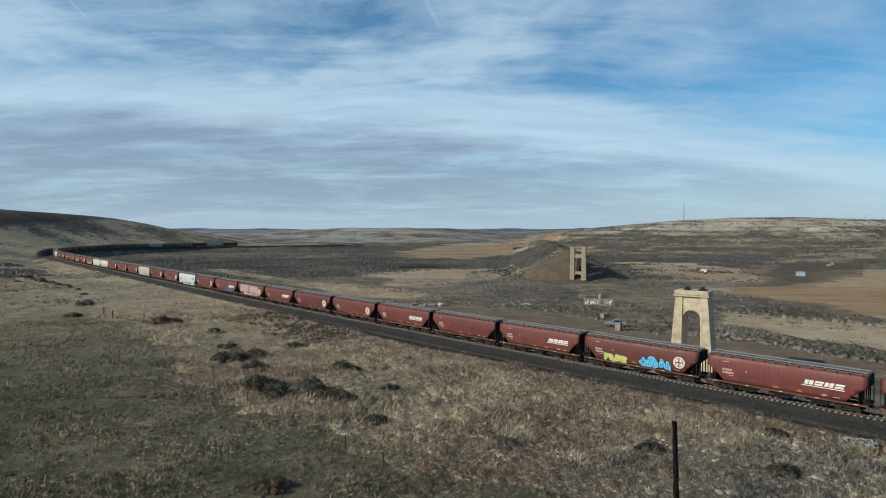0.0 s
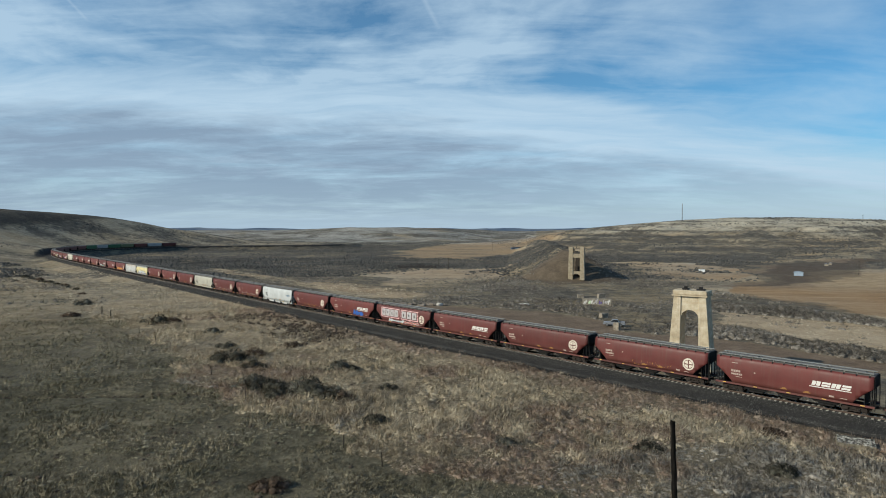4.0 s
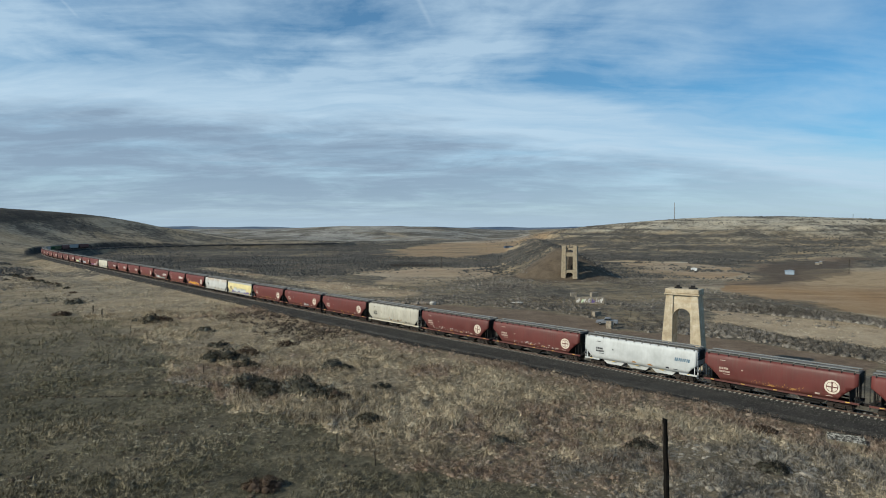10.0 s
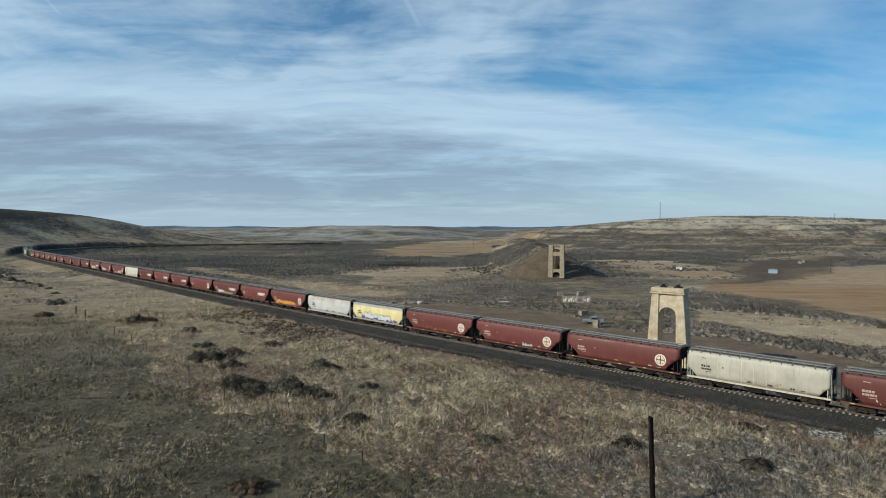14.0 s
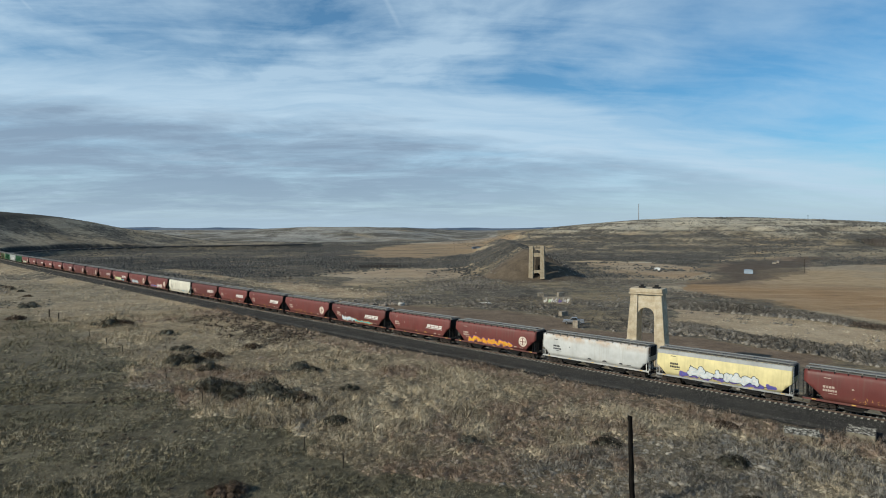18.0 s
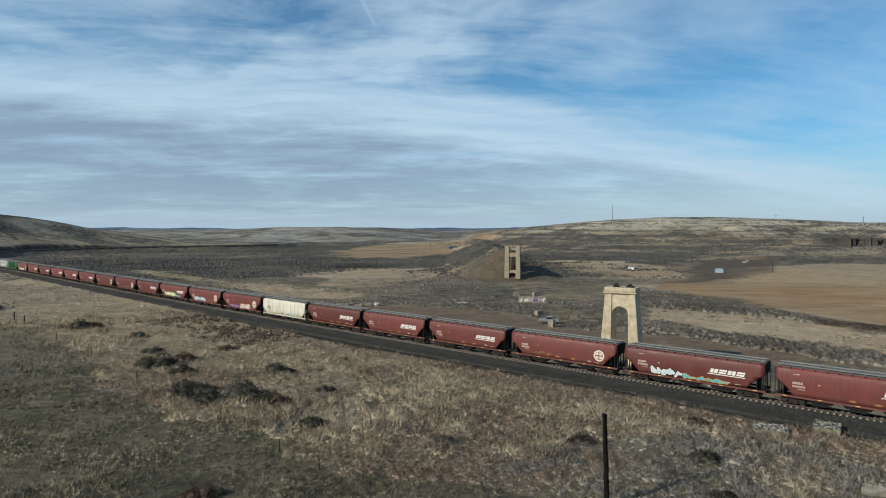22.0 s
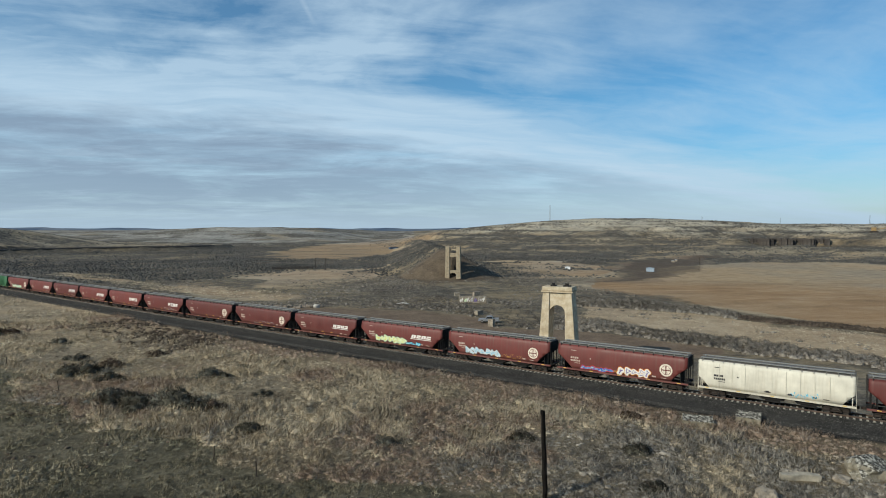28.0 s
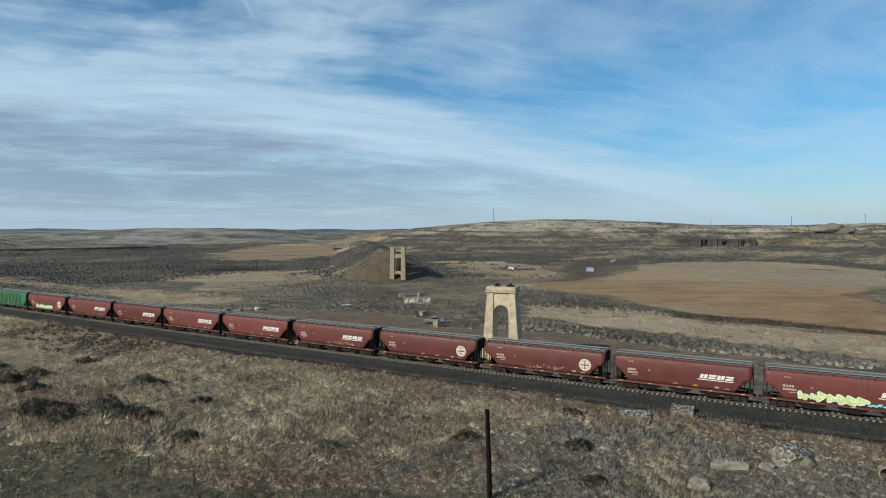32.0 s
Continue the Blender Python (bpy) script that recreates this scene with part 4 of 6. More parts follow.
def spray(car, seed, x0, x1, z0, z1, count, fill, outline, accent, over=0.0):
    """Spray-painted letter shapes: dark outline, fat fill, and a brighter inside line."""
    rng = random.Random(seed)
    step = (x1 - x0) / count
    layers = [bmesh.new() for k in range(3)]
    deep = 0
    for k in range(count):
        a, c = x0 + (k + 0.16) * step, x0 + (k + 0.92) * step
        lo, hi = z0 + rng.uniform(0.1, 0.22), z1 - rng.uniform(0.05, 0.35)
        lean = rng.uniform(-0.12, 0.2)
        w = rng.uniform(0.20, 0.30) * min(step, hi - lo) + 0.03
        side = rng.uniform(0.6, 1.0)
        chords = [(rng.uniform(0, 0.4), rng.uniform(0, 0.3), rng.uniform(0.1, 0.6), rng.uniform(0.6, 1)), (rng.uniform(0.2, 0.5), rng.uniform(0.6, 1), rng.uniform(0.8, 1.3), rng.uniform(0.1, 0.7)), (rng.uniform(0.6, 1.2), rng.uniform(0, 0.9), rng.uniform(-0.2, 0.5), rng.uniform(0, 0.5) * side)]
        for u0, v0, u1, v1 in chords:
            deep += 1
            j = [rng.uniform(-0.08, 0.08) for q in range(4)]
            p = (a + (c - a) * (u0 + j[0]) + lean * v0, lo + (hi - lo) * (v0 + j[1]))
            q = (a + (c - a) * (u1 + j[2]) + lean * v1, lo + (hi - lo) * (v1 + j[3]))
            up = 0.0006 * (deep % 12)
            for bm, wide, lift in zip(layers, (w + 0.07, w, w * 0.16), (0.010, 0.020, 0.030)):
                decal(bm, stroke(p, q, wide), lift + up + over)
    tagged(part("graffiti_outline", layers[0], outline, car, "spray-painted graffiti outline"), kind="stuff")
    tagged(part("graffiti_fill", layers[1], fill, car, "spray-painted graffiti shapes"), kind="stuff")
    tagged(part("graffiti_stroke", layers[2], accent, car, "spray-painted graffiti strokes"), kind="stuff")


def scribble(car, seed, x0, x1, z0, z1, mat, count=26):
    rng = random.Random(seed)
    shapes = []
    for k in range(count):
        x = x0 + (x1 - x0) * (k + rng.random()) / count
        z = rng.uniform(z0, z1 - 0.3)
        w = rng.uniform(0.04, 0.12)
        shapes.append(bar(x, x + w, z, z + rng.uniform(0.06, 0.28), rng.uniform(-0.15, 0.2)))
    tagged(patch("graffiti_scrawl", car, mat, shapes, 0.016, "thin spray-painted graffiti scrawl"), kind="stuff")


# ---- the train ----
PAINTS = {"oxide-red": (M_RED, M_RED), "white": (M_CLEAN, M_CLEAN, True), "rust-stained white": (M_WHITE, M_WHITE), "cream": (M_CREAM, M_CREAM), "yellow": (M_YELLOW, M_GREY), "green": (M_GREEN, M_GREEN), "olive": (M_OLIVE, M_OLIVE), "grey": (M_GREY, M_GREY)}
SPECIAL = {11: "white", 14: "cream", 18: "yellow", 19: "rust-stained white", 27: "cream", 40: "green", 41: "grey", 42: "green", 43: "olive", 45: "grey"}
WORDMARKS = {0, 2, 4, 7, 9, 21, 22, 24, 25, 26, 30, 31, 34, 35, 36, 37, 38}
UNMARKED = {3}
FIRST, LAST = -1, 46
SPRAYS = {
    1: [(-5.4, -1.7, 1.26, 2.45, 4, M_ACID, M_TEAL, M_TEAL), (0.4, 4.9, 1.26, 2.85, 5, M_CYAN, M_INK, M_BLUE)],
    8: [(-4.5, 0.5, 1.26, 1.95, 7, M_MARK, M_SILVER, M_CYAN), (0.6, 5.0, 1.3, 1.9, 6, M_SCARLET, M_MARK, M_TEAL)],
    9: [(0.9, 4.4, 1.26, 2.3, 4, M_BLUE, M_NAVY, M_BLUE)],
    16: [(1.2, 3.2, 1.3, 2.0, 4, M_SILVER, M_INK, M_MARK)],
    18: [(-5.6, 6.6, 1.3, 2.2, 9, M_PURPLE, M_PURPLE, M_BLUE), (-4.2, 4.8, 1.45, 2.75, 8, M_CHROME, M_INK, M_MARK)],
    20: [(-5.8, 3.9, 1.26, 2.35, 9, M_ORANGE, M_PURPLE, M_ACID)],
    22: [(-5.0, -1.2, 1.26, 2.3, 5, M_MARK, M_INK, M_CYAN), (-0.9, 4.4, 1.26, 1.95, 6, M_TEAL, M_ORANGE, M_CYAN)],
    28: [(-5.5, -0.8, 1.26, 2.0, 7, M_BLUE, M_SCARLET, M_PALE), (-0.2, 4.2, 1.26, 2.35, 5, M_MARK, M_ORANGE, M_PURPLE)],
    29: [(-5.6, 0.6, 1.35, 2.45, 7, M_CHROME, M_INK, M_CYAN)],
    30: [(-5.3, 1.2, 1.3, 2.55, 7, M_PALE, M_INK, M_ACID), (1.3, 4.4, 1.3, 2.0, 5, M_CYAN, M_INK, M_PALE)],
    39: [(-4.8, 2.6, 1.26, 2.3, 8, M_PALE, M_TEAL, M_MARK)],
    41: [(-5.0, 4.5, 1.4, 3.2, 7, M_SILVER, M_INK, M_MARK)],
}
SCRAWLS = {10: (-3, 3, M_FADED), 12: (-4.5, 4.3, M_MARK), 13: (-5.5, 4.0, M_MARK), 29: (0.6, 4.4, M_FADED), 32: (-2.5, 3.5, M_SILVER), 14: (-1.0, 3.5, M_FADED), 27: (2.0, 5.0, M_CYAN), 34: (0.5, 4.5, M_SILVER), 23: (-5.0, -1.5, M_FADED), 5: (-2.5, 3.5, M_FADED), 17: (-4.0, 2.0, M_FADED)}


def dress(car, kind, n):
    if kind == "oxide-red":
        if n not in UNMARKED:
            (wordmark(car, M_MARK) if n in WORDMARKS else roundel(car, M_EMBLEM))
        stencils(car, M_WORN)
    else:
        dark = M_INK if kind in ("white", "rust-stained white", "cream", "yellow", "grey") else M_MARK
        stencils(car, dark, dark if kind != "white" else M_FADED)
        if n == 11:
            for k in range(4):
                patch("emblem_bar", car, M_NAVY, [bar(5.6 + k * 0.55, 5.75 + k * 0.55, 2.75, 3.2, 0.05), bar(5.85 + k * 0.55, 6.02 + k * 0.55, 2.75, 3.2, 0.05)])


def ribs(car, mat, count=17, half=0.06, deep=0.1):
    for k in range(count):
        x = -6.1 + k * 12.2 / (count - 1)
        for sgn in (-1, 1):
            bm = bmesh.new()
            rings = []
            for z in (1.25, 2.0, 2.8, 3.5, 4.2):
                y0 = side_y(z) * sgn
                rings.append([bm.verts.new(p) for p in ((x - half, y0 - sgn * 0.02, z), (x + half, y0 - sgn * 0.02, z), (x + half, y0 + sgn * deep, z), (x - half, y0 + sgn * deep, z))])
            for a, c in zip(rings, rings[1:]):
                for q in range(4):
                    bm.faces.new((a[q], a[(q + 1) % 4], c[(q + 1) % 4], c[q]))
            bm.faces.new(rings[0][::-1])
            bm.faces.new(rings[-1])
            bmesh.ops.recalc_face_normals(bm, faces=bm.faces)
            part("side_post", bm, mat, car)


def car_label(n, kind):
    base = "weathered %s covered grain hopper car" % kind
    if n in SPRAYS:
        return base + " with bright graffiti along its side"
    if n in SCRAWLS:
        return base + " with thin graffiti scrawls"
    if kind != "oxide-red":
        return base + " rolling on the rails"
    if n in WORDMARKS:
        return base + " with a slanted white wordmark"
    return base + (" with a round white emblem" if n not in UNMARKED else " with plain sides")


# where one car's coupler meets the next, in metres along the train
JOINTS = (-0.2, 18.4, 36.9, 53.9, 71.25, 88.98, 107.0, 125.6, 142.5, 160.9, 179.3, 197.2, 214.9, 233.36, 251.75, 268.92, 287.4, 305.77, 324.12, 341.48, 359.45,
          377.64, 394.85, 413.36, 431.84, 449.22, 466.42, 484.0, 501.45, 520.03, 538.67, 557.3, 574.56, 593.17, 611.82, 630.42, 648.34, 666.02, 683.67, 702.27, 721.1)
SIZES = (17.25, 17.9, 18.5)


def joint(n):
    return -0.2 + 18.5 * n if n < 0 else JOINTS[n] if n < len(JOINTS) else JOINTS[-1] + 18.3 * (n - len(JOINTS) + 1)


def stretch(n):
    """Length of a car against the standard one: three sizes run in this train."""
    pitch = min(SIZES, key=lambda q: abs(q - (joint(n + 1) - joint(n))))
    return (pitch - 1.2) / 2 / 8.62


def lengthen(parts, k):
    for p in parts:
        if p.type == "MESH":
            p.data.transform(Matrix.Diagonal((k, 1, 1, 1)))
        else:
            p.matrix_basis = pose(p.matrix_basis.translation.x * k, 0, 0)


BARE = {}
CARS = {}
for n in range(FIRST, LAST + 1):
    kind = SPECIAL.get(n, "oxide-red")
    key = (kind, stretch(n))
    if key not in BARE:
        BARE[key] = build_hopper(*PAINTS[kind])
        if kind in ("green", "olive"):
            ribs(BARE[key], PAINTS[kind][0])
        if kind == "yellow":
            for sgn in (-1, 1):
                part("roof_side", boxes((-8.6, 8.6, sgn * 1.40 - 0.16, sgn * 1.40 + 0.16, 3.98, 4.46)), M_GREY, BARE[key], "grey roof side")
        if kind == "cream":
            ribs(BARE[key], PAINTS[kind][0], 9, 0.035, 0.035)
        lengthen(BARE[key].children, stretch(n))
        CARS[n] = BARE[key]
    else:
        CARS[n] = copy_thing(BARE[key], Matrix())


def block_piece(car):
    """Two rows of tall grey blocks inside pink outlines, as wide as the side."""
    for x0, x1, count in ((-6.9, -0.9, 4), (-0.4, 5.0, 3)):
        patch("graffiti_border", car, M_PINK, [bar(x0, x1, 2.05, 2.2), bar(x0, x1, 3.9, 4.02), bar(x0, x0 + 0.15, 2.2, 3.9), bar(x1 - 0.15, x1, 2.2, 3.9)], 0.016)
        step = (x1 - x0 - 0.5) / count
        for k in range(count):
            a = x0 + 0.3 + k * step
            patch("graffiti_block", car, M_SILVER, [bar(a, a + step * 0.84, 2.35, 3.75)], 0.018)
            patch("graffiti_gap", car, M_INK, [bar(a + step * 0.32, a + step * 0.50, 2.7 + 0.15 * (k % 2), 3.3)], 0.022)


for n, car in CARS.items():
    kind = SPECIAL.get(n, "oxide-red")
    plain_parts = set(car.children)
    dress(car, kind, n)
    if n == 8:
        block_piece(car)
    for k, s in enumerate(SPRAYS.get(n, ())):
        spray(car, n * 10 + k, *s, over=0.032 * k)
    if n in SCRAWLS:
        a, b, mat = SCRAWLS[n]
        scribble(car, n, a, b, 1.35, 2.2, mat)
    lengthen([p for p in car.children if p not in plain_parts], stretch(n))
    tagged(car, car_label(n, kind), "hopper car", "cars of the grain train")


# ---- old bridge piers ----
def ground_z(x, y):
    return float(terrain(np.array([float(x)]), np.array([float(y)]))[0])


def prism(bm, outline, y0, y1):
    """An outline in x and z given thickness along y."""
    a = [bm.verts.new((x, y0, z)) for x, z in outline]
    b = [bm.verts.new((x, y1, z)) for x, z in outline]
    n = len(outline)
    for i in range(n):
        bm.faces.new((a[i], a[(i + 1) % n], b[(i + 1) % n], b[i]))
    bm.faces.new(a[::-1])
    bm.faces.new(b)
    bmesh.ops.recalc_face_normals(bm, faces=bm.faces)


def concrete_material(name, k):
    """Board-marked old concrete: pour lines, rust-brown run-off and pale lime bloom."""
    m, t, b = material(name, 0.92, 0, 0.2)
    p = local(t)
    blot = noise_node(t, p, 0.8, 6, 0.65)
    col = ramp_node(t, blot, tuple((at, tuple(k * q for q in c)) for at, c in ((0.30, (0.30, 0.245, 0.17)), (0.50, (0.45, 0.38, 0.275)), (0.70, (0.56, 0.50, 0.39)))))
    pour = noise_node(t, mapped(t, p, scale=(0.25, 0.25, 3.0)), 1.0, 4, 0.6)
    col = mix_node(t, math_node(t, "MULTIPLY", ramp_node(t, pour, ((0.45, 0.0), (0.65, 1.0))), 0.35), col, (0.40, 0.30, 0.19))
    run_off = noise_node(t, mapped(t, p, scale=(2.4, 2.4, 0.18)), 1.0, 6, 0.65)
    col = mix_node(t, math_node(t, "MULTIPLY", ramp_node(t, run_off, ((0.54, 0.0), (0.70, 1.0))), 0.45), col, (0.22, 0.18, 0.14))
    link(t, col, b.inputs["Base Color"])
    bump(t, b, noise_node(t, p, 6.0, 5), 0.6, 0.05)
    return m


M_PIER = concrete_material("board_marked_concrete", 1.0)
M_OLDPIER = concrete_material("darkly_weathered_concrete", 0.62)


def soften(bm, width=0.06):
    bmesh.ops.bevel(bm, geom=[e for e in bm.edges if e.calc_length() > 0.5], offset=width, segments=1, affect="EDGES", clamp_overlap=True)


def build_arch():
    arch = empty("bridge_pier", (45.2, 107.3, -4.4), -37.0)
    H, T = 14.15, 1.75
    for sgn in (-1, 1):
        bm = bmesh.new()
        prism(bm, [(sgn * 3.75, 0), (sgn * 1.62, 0), (sgn * 1.48, 13.1), (sgn * 2.75, 13.1)], -T, T)
        soften(bm)
        part("pilaster", bm, M_PIER, arch)
    bm = bmesh.new()
    top = [(1.47 * math.cos(a), 9.2 + 1.47 * math.sin(a)) for a in [math.pi * k / 14 for k in range(15)]]
    prism(bm, top + [(-1.5, 13.1), (1.5, 13.1)], -T + 0.22, T - 0.22)
    part("arch_spandrel", bm, M_PIER, arch)
    bm = boxes((-3.02, 3.02, -T - 0.25, T + 0.25, 13.1, 13.35))
    part("cornice", bm, M_PIER, arch)
    bm = boxes((-2.92, 2.92, -T - 0.12, T + 0.12, 13.35, H))
    soften(bm, 0.1)
    part("cap", bm, M_PIER, arch)
    for x, w in ((-1.1, 0.5), (1.5, 0.65)):
        part("bearing_plate", boxes((x - w, x + w, -0.6, 0.6, H, H + 0.22), (x - w * 0.5, x + w * 0.4, -0.3, 0.3, H + 0.22, H + 0.6)), M_UNDER, arch, "dark rusted bearing left on the cap")
    return tagged(arch, "weathered pale concrete bridge pier with an arched opening", "bridge pier")


def build_bent():
    bent = empty("bridge_bent", (68.0, 300.0, ground_z(68, 300) - 0.4), -22.0)
    for sgn in (-1, 1):
        bm = bmesh.new()
        prism(bm, [(sgn * 4.1, 0), (sgn * 1.75, 0), (sgn * 1.75, 16.6), (sgn * 3.75, 16.6)], -1.4, 1.4)
        soften(bm)
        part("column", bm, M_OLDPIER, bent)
    bm = boxes((-1.75, 1.75, -1.1, 1.1, 11.2, 13.2))
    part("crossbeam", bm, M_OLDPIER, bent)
    bm = bmesh.new()
    prism(bm, [(-1.75, 2.2), (-0.9, 3.0), (0.9, 3.0), (1.75, 2.2), (1.75, 4.4), (-1.75, 4.4)], -1.0, 1.0)
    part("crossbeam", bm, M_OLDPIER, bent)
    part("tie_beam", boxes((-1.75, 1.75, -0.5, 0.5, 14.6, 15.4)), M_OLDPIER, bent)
    for k in range(5):
        part("crib_wall", boxes((-1.7, 1.7, 1.8 + k * 1.5, 2.6 + k * 1.5, 0, 2.2 + k * 2.2)), M_CRIB, bent, "dark timber crib step behind the bent")
    return tagged(bent, "tall pale concrete bridge bent against an earth bank", "bridge bent")


M_CHAR = plain("charred_wood", (0.009, 0.008, 0.007), 0.95, 0, 0.5, 2.0, 0.05)
M_CRIB = plain("dark_timber", (0.035, 0.028, 0.022), 0.9, 0, 0.4, 1.5)
M_STAIN = plain("stained_concrete", (0.23, 0.20, 0.16), 0.92, 0, 0.45, 1.4, 0.2, 0.06)
M_PALESLAB = plain("weathered_pale_concrete", (0.29, 0.265, 0.215), 0.92, 0, 0.35, 1.2, 0.2, 0.05)
M_RUBBLE = plain("rubble_stone", (0.20, 0.17, 0.14), 0.95, 0, 0.45, 1.2, 0.2, 0.08)
def pitted_concrete():
    m, t, sh = material("pitted_concrete", 0.95, 0, 0.2)
    p = local(t)
    pits = noise_node(t, p, 3.2, 6, 0.75)
    geo = t.nodes.new("ShaderNodeNewGeometry")
    sep = t.nodes.new("ShaderNodeSeparateXYZ")
    link(t, geo.outputs["Normal"], sep.inputs[0])
    top = ramp_node(t, pits, ((0.44, (0.035, 0.033, 0.028)), (0.50, (0.13, 0.12, 0.10)), (0.56, (0.44, 0.42, 0.36))))
    side = ramp_node(t, noise_node(t, p, 1.6, 6, 0.65), ((0.35, (0.13, 0.115, 0.085)), (0.65, (0.25, 0.225, 0.175))))
    link(t, mix_node(t, ramp_node(t, sep.outputs[2], ((0.6, 0.0), (0.8, 1.0))), side, top), sh.inputs["Base Color"])
    bump(t, sh, pits, 0.8, 0.12)
    return m


M_PITTED = pitted_concrete()
arch = build_arch()
bent = build_bent()


def build_rock(name, at, size, seed, mat, label, category, squash=0.55, rz=0.0):
    bm = bmesh.new()
    bmesh.ops.create_icosphere(bm, subdivisions=3, radius=1.0)
    off = Vector((seed * 3.7, seed * 1.3, 0))
    for v in bm.verts:
        k = 1 + 0.45 * noise.noise(v.co * 1.1 + off) + 0.16 * noise.noise(v.co * 3.0 + off)
        v.co *= k
        v.co.z = max(v.co.z, -0.6)
        v.co = Vector((v.co.x * size[0], v.co.y * size[1], v.co.z * size[2]))
    ob = part(name, bm, mat)
    z = ground_z(*at)
    ob.matrix_world = pose(at[0], at[1], z + size[2] * 0.25, 0, 0, rz)
    return tagged(ob, label, category)


def build_slab(name, at, dims, rz, tilt, label, mat=None, sink=0.25):
    bm = boxes((-dims[0] / 2, dims[0] / 2, -dims[1] / 2, dims[1] / 2, 0, dims[2]))
    bmesh.ops.subdivide_edges(bm, edges=bm.edges[:], cuts=3, use_grid_fill=True)
    for v in bm.verts:
        v.co += Vector((noise.noise(v.co * 1.3), noise.noise(v.co * 1.3 + Vector((9, 0, 0))), noise.noise(v.co * 1.7 + Vector((0, 5, 0))))) * 0.10
    ob = part(name, bm, mat or M_STAIN)
    ob.matrix_world = pose(at[0], at[1], ground_z(*at) - sink, tilt, 0, rz)
    return tagged(ob, label, "concrete block")


build_slab("concrete_footing", (41.4, 58.9), (3.2, 1.7, 0.95), -30, 9, "broken pale concrete footing lying in brown brush", M_PITTED, 0.25)
build_slab("concrete_footing", (47.4, 58.3), (2.5, 2.2, 1.3), -42, 5, "square concrete bridge footing with a pitted top", M_PITTED, 0.4)
build_slab("concrete_slab", (40.6, 43.6), (3.2, 0.55, 0.62), -20, 8, "long pale broken concrete slab in dry grass", M_PALESLAB, 0.05)
build_rock("boulder", (47.9, 43.6), (2.5, 1.7, 1.15), 3, M_PITTED, "large rounded grey concrete boulder in the brush", "boulder", rz=20)
build_rock("boulder", (44.0, 42.6), (0.7, 0.6, 0.45), 5, M_STAIN, "small broken concrete boulder beside a slab", "boulder")
build_rock("boulder", (34.9, 40.8), (0.85, 0.7, 0.75), 8, M_STAIN, "mossy rounded boulder standing in sagebrush", "boulder")


def build_pipe(at, rz):
    bm = bmesh.new()
    n = 18
    rings = [[bm.verts.new((x, r * math.cos(2 * math.pi * i / n), 0.6 + r * math.sin(2 * math.pi * i / n))) for i in range(n)] for x, r in ((-2.2, 0.72), (0, 0.72), (0, 0.58), (-2.0, 0.58))]
    for a, b in zip(rings, rings[1:]):
        for i in range(n):
            bm.faces.new((a[i], b[i], b[(i + 1) % n], a[(i + 1) % n]))
    bm.faces.new(rings[-1])
    bmesh.ops.recalc_face_normals(bm, faces=bm.faces)
    ob = part("culvert_pipe", bm, M_STAIN)
    ob.matrix_world = pose(at[0], at[1], ground_z(*at) - 0.2, 0, 0, rz)
    return tagged(ob, "pale concrete culvert pipe end in the brush", "pipe")


build_pipe((52.4, 37.9), 200)
for i, (x, y, w, h) in enumerate(((53.5, 229, 2.2, 1.4), (60.5, 225.5, 2.8, 1.9), (48, 176.2, 2.4, 1.3), (45.6, 154.3, 1.2, 1.9))):
    build_slab("concrete_stub", (x, y), (w, 1.4, h + 0.3), 15 * i, 0, "weathered concrete pier stub among sagebrush", M_STAIN)


# ---- poles, posts and fences ----
def build_pole(name, at, height, rad, label, arms=(), lean=(0, 0), mat=None):
    pole = empty(name, (at[0], at[1], ground_z(*at) - 0.1))
    bm = bmesh.new()
    rings, n, k = [], 9, 8
    for i in range(k + 1):
        q = i / k
        r = rad * (1 - 0.25 * q)
        rings.append([bm.verts.new((lean[0] * q + r * math.cos(2 * math.pi * j / n) * (1 + 0.12 * noise.noise(Vector((j, i * 0.7, at[0])))), lean[1] * q + r * math.sin(2 * math.pi * j / n), height * q)) for j in range(n)])
    for a, b in zip(rings, rings[1:]):
        for j in range(n):
            bm.faces.new((a[j], a[(j + 1) % n], b[(j + 1) % n], b[j]))
    bm.faces.new(rings[-1])
    bm.faces.new(rings[0][::-1])
    part("shaft", bm, mat or M_CRIB, pole)
    for z, w in arms:
        part("crossarm", boxes((-w / 2, w / 2, -0.06, 0.06, z - 0.06, z + 0.06)), mat or M_CRIB, pole)
    return tagged(pole, label, "pole")


